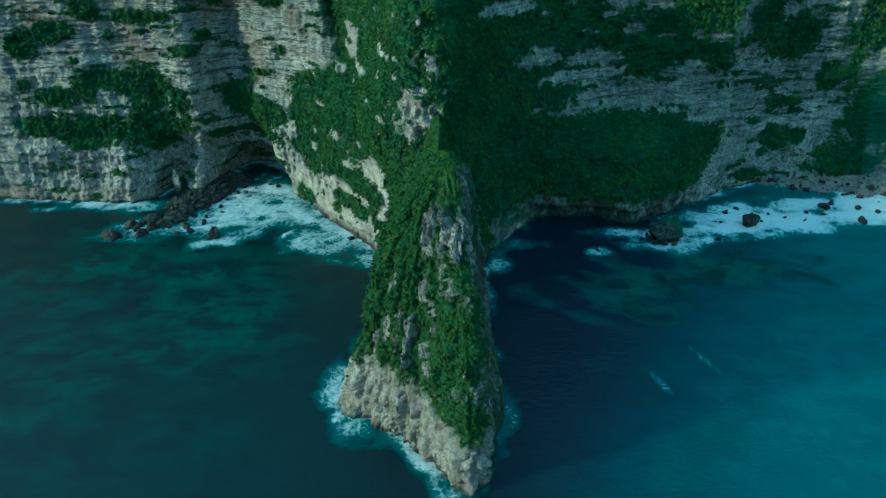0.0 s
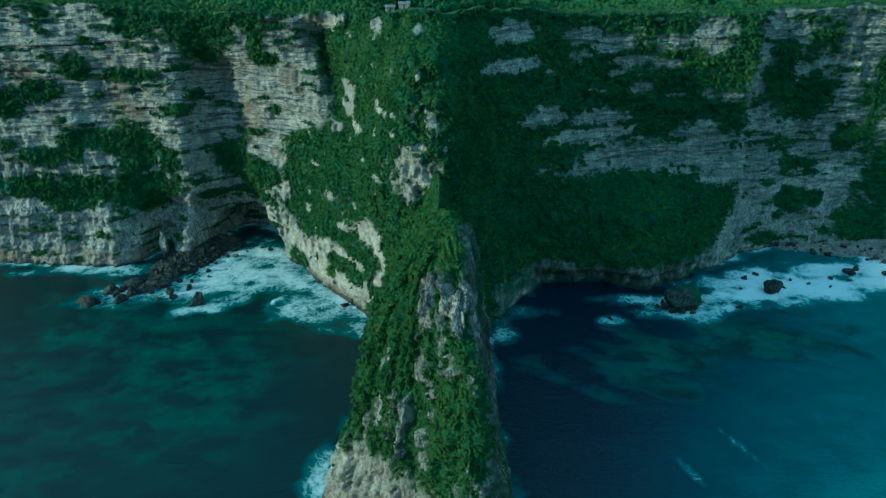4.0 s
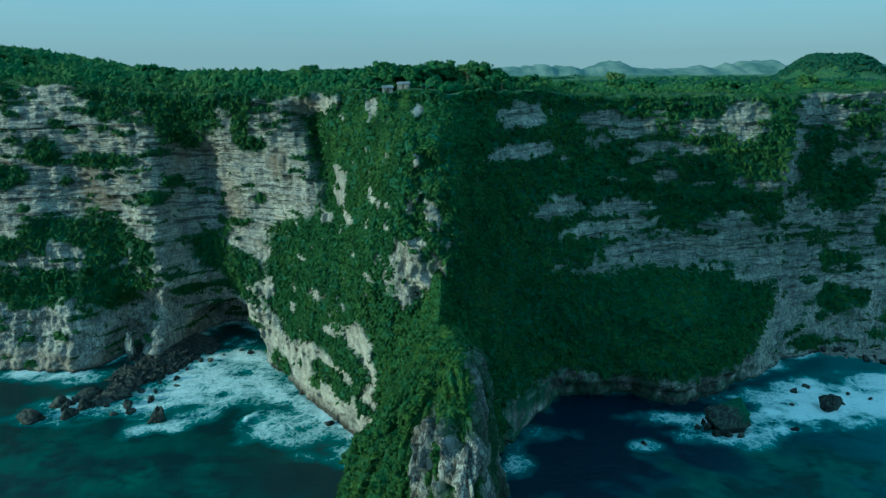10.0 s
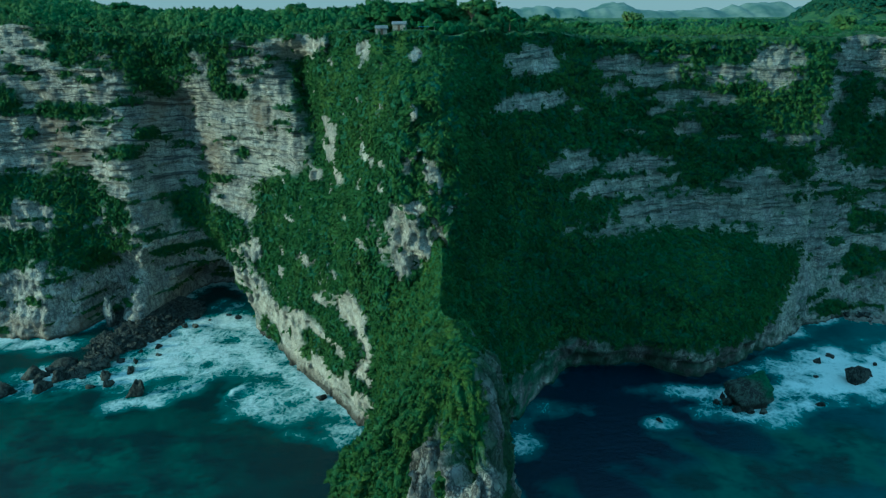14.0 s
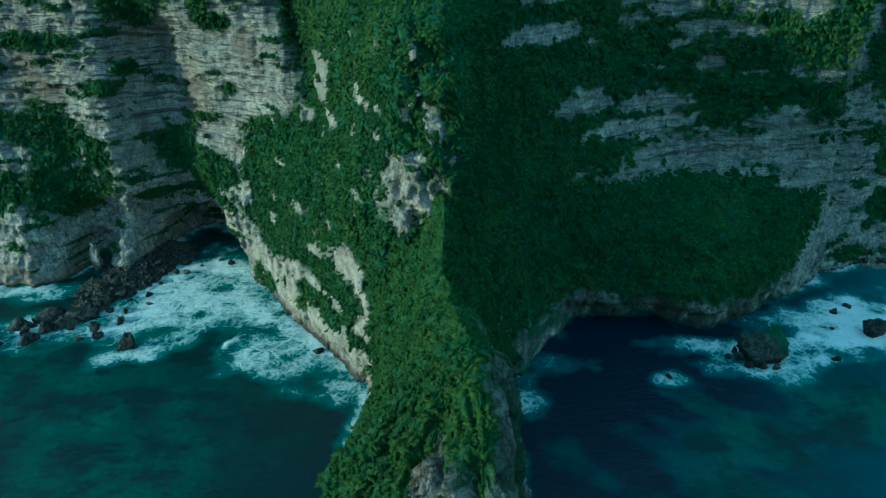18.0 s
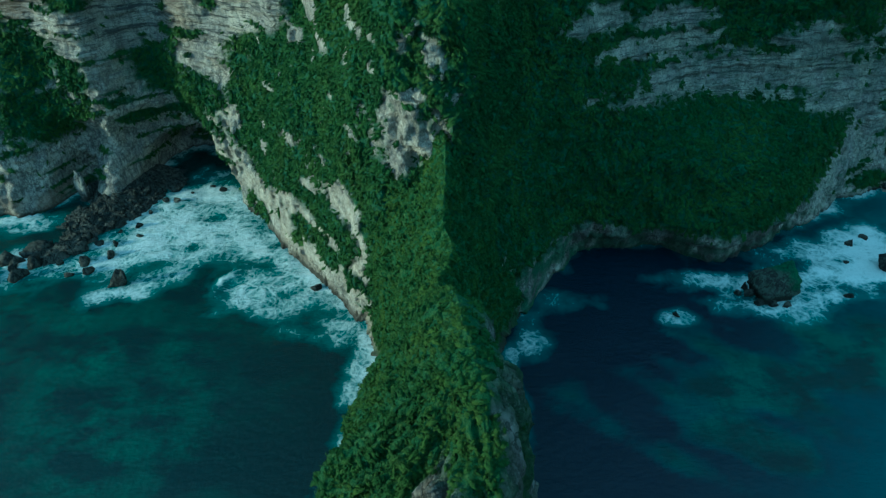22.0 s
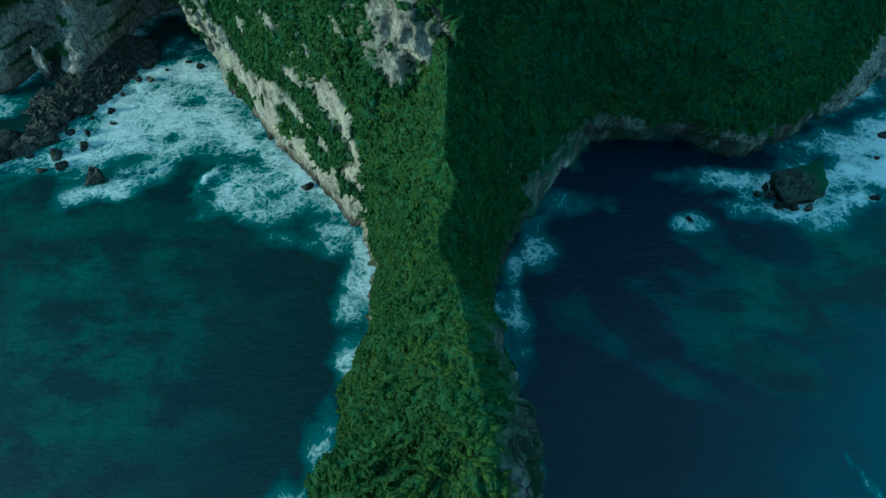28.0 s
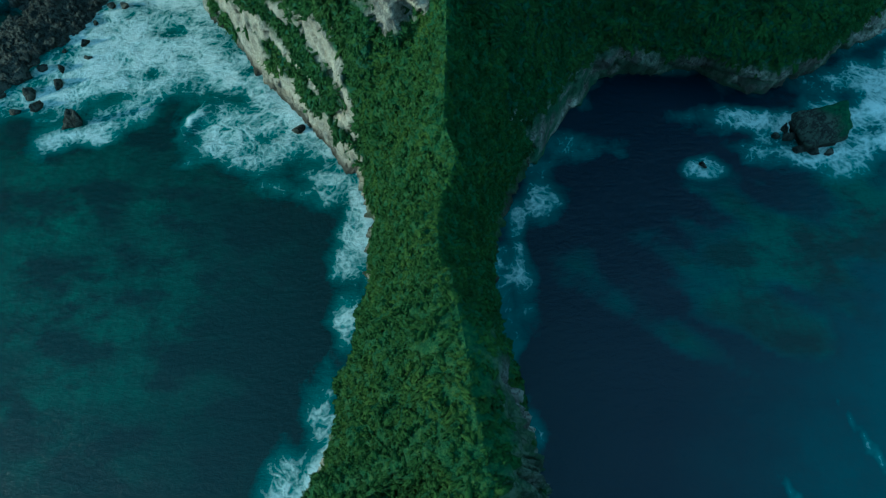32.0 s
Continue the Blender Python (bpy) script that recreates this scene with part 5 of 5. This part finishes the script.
def tree(name, seed, height, width, label, leafy=1.0, mat=None, spread=0.5):
    """A tapered trunk with limbs and a crown of leaf clumps. Stands at the origin."""
    rng = np.random.default_rng(seed)
    root = tagged(new(name), label, "tree", "trees on the plateau")
    bm = bmesh.new()
    fork = height * spread
    limb(bm, (0, 0, -0.6), (0.15, 0.1, fork * 0.6), 0.028 * height, 0.020 * height)
    limb(bm, (0.15, 0.1, fork * 0.6), (0.1, 0.25, fork), 0.020 * height, 0.015 * height)
    tips = []
    for k in range(9):
        a, e = k * 2.4 + rng.uniform(-0.4, 0.4), rng.uniform(0.35, 1.2)
        r = width / 2 * rng.uniform(0.55, 0.85)
        mid = (0.1 + math.cos(a) * r * 0.5, 0.2 + math.sin(a) * r * 0.5, fork + (height - fork) * 0.35 * e)
        tip = (math.cos(a) * r, math.sin(a) * r, fork + (height - fork) * (0.3 + 0.55 * e / 1.2))
        limb(bm, (0.1, 0.2, fork * 0.95), mid, 0.011 * height, 0.007 * height, 5)
        limb(bm, mid, tip, 0.007 * height, 0.002 * height, 5)
        for j in range(2):
            off = rng.standard_normal(3) * r * 0.35
            twig = (tip[0] + off[0], tip[1] + off[1], tip[2] + abs(off[2]))
            limb(bm, tip if j else mid, twig, 0.004 * height, 0.001 * height, 4)
            tips.append(twig)
        tips.append(tip)
    part("trunk", bm, BARK, root)
    tips += [tuple(np.array([0, 0, height * 0.72]) + rng.standard_normal(3) * np.array([width, width, height * 0.35]) * 0.16) for _ in range(14)]
    tips += [tuple(np.array([0, 0, height * (0.42 + 0.2 * spread)]) + rng.standard_normal(3) * np.array([width, width, height * 0.3]) * 0.2) for _ in range(16)]
    pts = np.array(tips)
    if leafy > 0:
        pts = pts[: int(len(pts) * leafy)]
        Vs, Fs, base = [], [], 0
        for p in pts:
            Vt, Ft = SHRUBS[rng.integers(len(SHRUBS))]
            Vs.append(Vt * width * rng.uniform(0.13, 0.24) * np.array([1, 1, 0.8]) + p)
            Fs.append(Ft + base)
            base += len(Vt)
        crown = array_mesh("crown", np.concatenate(Vs), np.concatenate(Fs), mat or WOODS)
        crown.parent = root
    return root


def ground_z(x, y):
    return float(plateau_z(np.array(x, float), np.array(y, float), top_z(np.array(x, float))))


ROUND = tree("tree", 1, 9, 10, "broad dark green tree with dense rounded crown on plateau", mat=WOODS, spread=0.2)
ROUND.location = (0, -26, ground_z(0, -26))
BARE = tree("bare_tree", 2, 10, 6, "slender pale tree with nearly bare crown at cliff edge", leafy=0.25, spread=0.55, mat=PALE_LEAVES)
BARE.location = (23, -26, ground_z(23, -26))
UMBRELLA = tree("tree", 3, 7, 7, "small flat-topped tree on a thin pale trunk", leafy=0.7, spread=0.6)
UMBRELLA.location = (39, -24, ground_z(39, -24))
LIGHT = tree("tree", 4, 11, 9, "light yellow-green tree among darker woodland", mat=PALE_LEAVES, spread=0.35)
LIGHT.location = (118, 66, ground_z(118, 66))
OVAL = tree("tree", 6, 7, 8.5, "low rounded green tree among plateau woodland", mat=WOODS, spread=0.12)
OVAL.location = (-8, 62, ground_z(-8, 62))
KINDS = (ROUND, OVAL)
STANDS = ((-9, -17, 1.7), (1, -20, 2.0), (10, -8, 1.9), (19, -6, 2.1), (28, -3, 1.7), (36, 4, 1.9), (-18, -8, 1.5), (6, 2, 1.8), (112, 40, 1.0), (132, 46, 1.2), (165, 30, 1.1), (195, 24, 1.0), (222, 40, 1.2), (88, 60, 1.2), (60, 20, 1.0),
          (-196, 100, 1.2), (-176, 108, 1.2), (-170, 112, 1.3), (-262, 70, 1.1), (-250, 76, 1.2), (-236, 80, 1.0), (-128, 90, 1.1), (-70, 96, 1.3), (-58, 90, 1.2), (-22, 70, 1.3),
          (-14, 40, 1.1), (10, 55, 1.3), (22, 40, 1.2), (34, 62, 1.2), (52, 40, 1.0), (70, 46, 1.0), (-40, 40, 1.1), (-60, 40, 1.0), (-100, 55, 1.1), (96, 70, 0.9),
          (150, 120, 1.0), (180, 40, 0.9), (210, 50, 0.9), (-145, 60, 1.0), (-215, 60, 1.0), (240, 36, 0.8))
for k, (x, y, f) in enumerate(STANDS):
    copy_thing(KINDS[k % 2], pose(x, y, ground_z(x, y), 0, 0, k * 57) @ Matrix.Diagonal((0.85 * f, 0.85 * f, 0.72 * f, 1)))


# ---- two huts and their clutter at the edge ----
def box(bm, x0, x1, y0, y1, z0, z1):
    m = Matrix.Translation(((x0 + x1) / 2, (y0 + y1) / 2, (z0 + z1) / 2)) @ Matrix.Diagonal((x1 - x0, y1 - y0, z1 - z0, 1))
    bmesh.ops.create_cube(bm, size=1.0, matrix=m)


def hut(x, y, w, d, h, turn, roof_mat, label):
    root = tagged(new("hut"), label, "hut", "huts at the edge")
    for k, b in enumerate(((-w / 2, -w / 2 + 0.15, -d / 2, d / 2), (w / 2 - 0.15, w / 2, -d / 2, d / 2), (-w / 2 + 0.15, w / 2 - 0.15, d / 2 - 0.15, d / 2), (-w / 2 + 0.15, w / 2 - 0.15, -d / 2, -d / 2 + 0.15))):
        bm = bmesh.new()
        if k == 3:
            box(bm, b[0], -0.5, b[2], b[3], -0.5, h)
            box(bm, 0.5, b[1], b[2], b[3], -0.5, h)
            box(bm, -0.5, 0.5, b[2], b[3], h - 0.35, h)
        else:
            box(bm, *b, -0.5, h)
        part("wall", bm, BOARDS, root)
    bm = bmesh.new()
    box(bm, -0.48, 0.48, -d / 2 + 0.03, -d / 2 + 0.09, 0, h - 0.37)
    part("door", bm, BARK, root, "dark weathered plank door")
    for sgn in (-1, 1):
        bm = bmesh.new()
        n = 12
        for k in range(n):
            x0, x1 = -w / 2 - 0.4 + (w + 0.8) * k / n, -w / 2 - 0.4 + (w + 0.8) * (k + 1) / n
            dz = 0.06 * (k % 2)
            vs_ = [bm.verts.new(p) for p in ((x0, 0, h + 1.0 + dz), (x1, 0, h + 1.06 - dz), (x1, sgn * (d / 2 + 0.5), h - 0.12 - dz + 0.06), (x0, sgn * (d / 2 + 0.5), h - 0.12 + dz))]
            bm.faces.new(vs_)
        bmesh.ops.solidify(bm, geom=bm.faces[:], thickness=0.04)
        part("roof", bm, roof_mat, root, "faded corrugated sheet roof slope")
    for sgn in (-1, 1):
        bm = bmesh.new()
        v3 = [bm.verts.new((sgn * (w / 2 - 0.07), yy, zz)) for yy, zz in ((-d / 2, h), (d / 2, h), (0, h + 0.95))]
        f = bm.faces.new(v3)
        bmesh.ops.solidify(bm, geom=[f], thickness=0.08)
        part("gable", bm, BOARDS, root)
    root.matrix_world = pose(x, y, ground_z(x, y), 0, 0, turn)
    return root


hut(-13, -40, 4.2, 3.2, 2.3, 8, TIN, "small grey plank hut with a pale tin roof")
hut(-6, -39, 5.0, 3.4, 2.5, -6, TIN, "grey plank hut with a faded corrugated roof")
shelter = tagged(new("shelter"), "low blue tarpaulin shelter on thin posts", "shelter")
for x0, y0 in ((-1.8, -1), (1.8, -1), (-1.8, 1), (1.8, 1)):
    bm = bmesh.new()
    limb(bm, (x0, y0, -0.5), (x0, y0, 1.3), 0.05, 0.05)
    part("post", bm, BARK, shelter)
bm = bmesh.new()
box(bm, -2.1, 2.1, -1.3, 1.3, 1.28, 1.36)
bmesh.ops.subdivide_edges(bm, edges=bm.edges[:], cuts=4, use_grid_fill=True)
for vert in bm.verts:
    vert.co.z += 0.12 * vnoise(vert.co.x, vert.co.y, 0, 131)
part("canopy", bm, TARP, shelter, "wrinkled blue tarpaulin sheet")
shelter.matrix_world = pose(3.5, -42, ground_z(3.5, -42), 0, 0, 5)
pole = tagged(new("pole"), "pale upright timber pole in the grass", "pole")
bm = bmesh.new()
limb(bm, (0, 0, -0.5), (0, 0, 3.4), 0.11, 0.08)
part("shaft", bm, PALE_WOOD, pole)
bm = bmesh.new()
limb(bm, (0, 0, 3.4), (0, 0, 3.55), 0.10, 0.02)
part("cap", bm, BARK, pole)
pole.location = (7.5, -40, ground_z(7.5, -40))
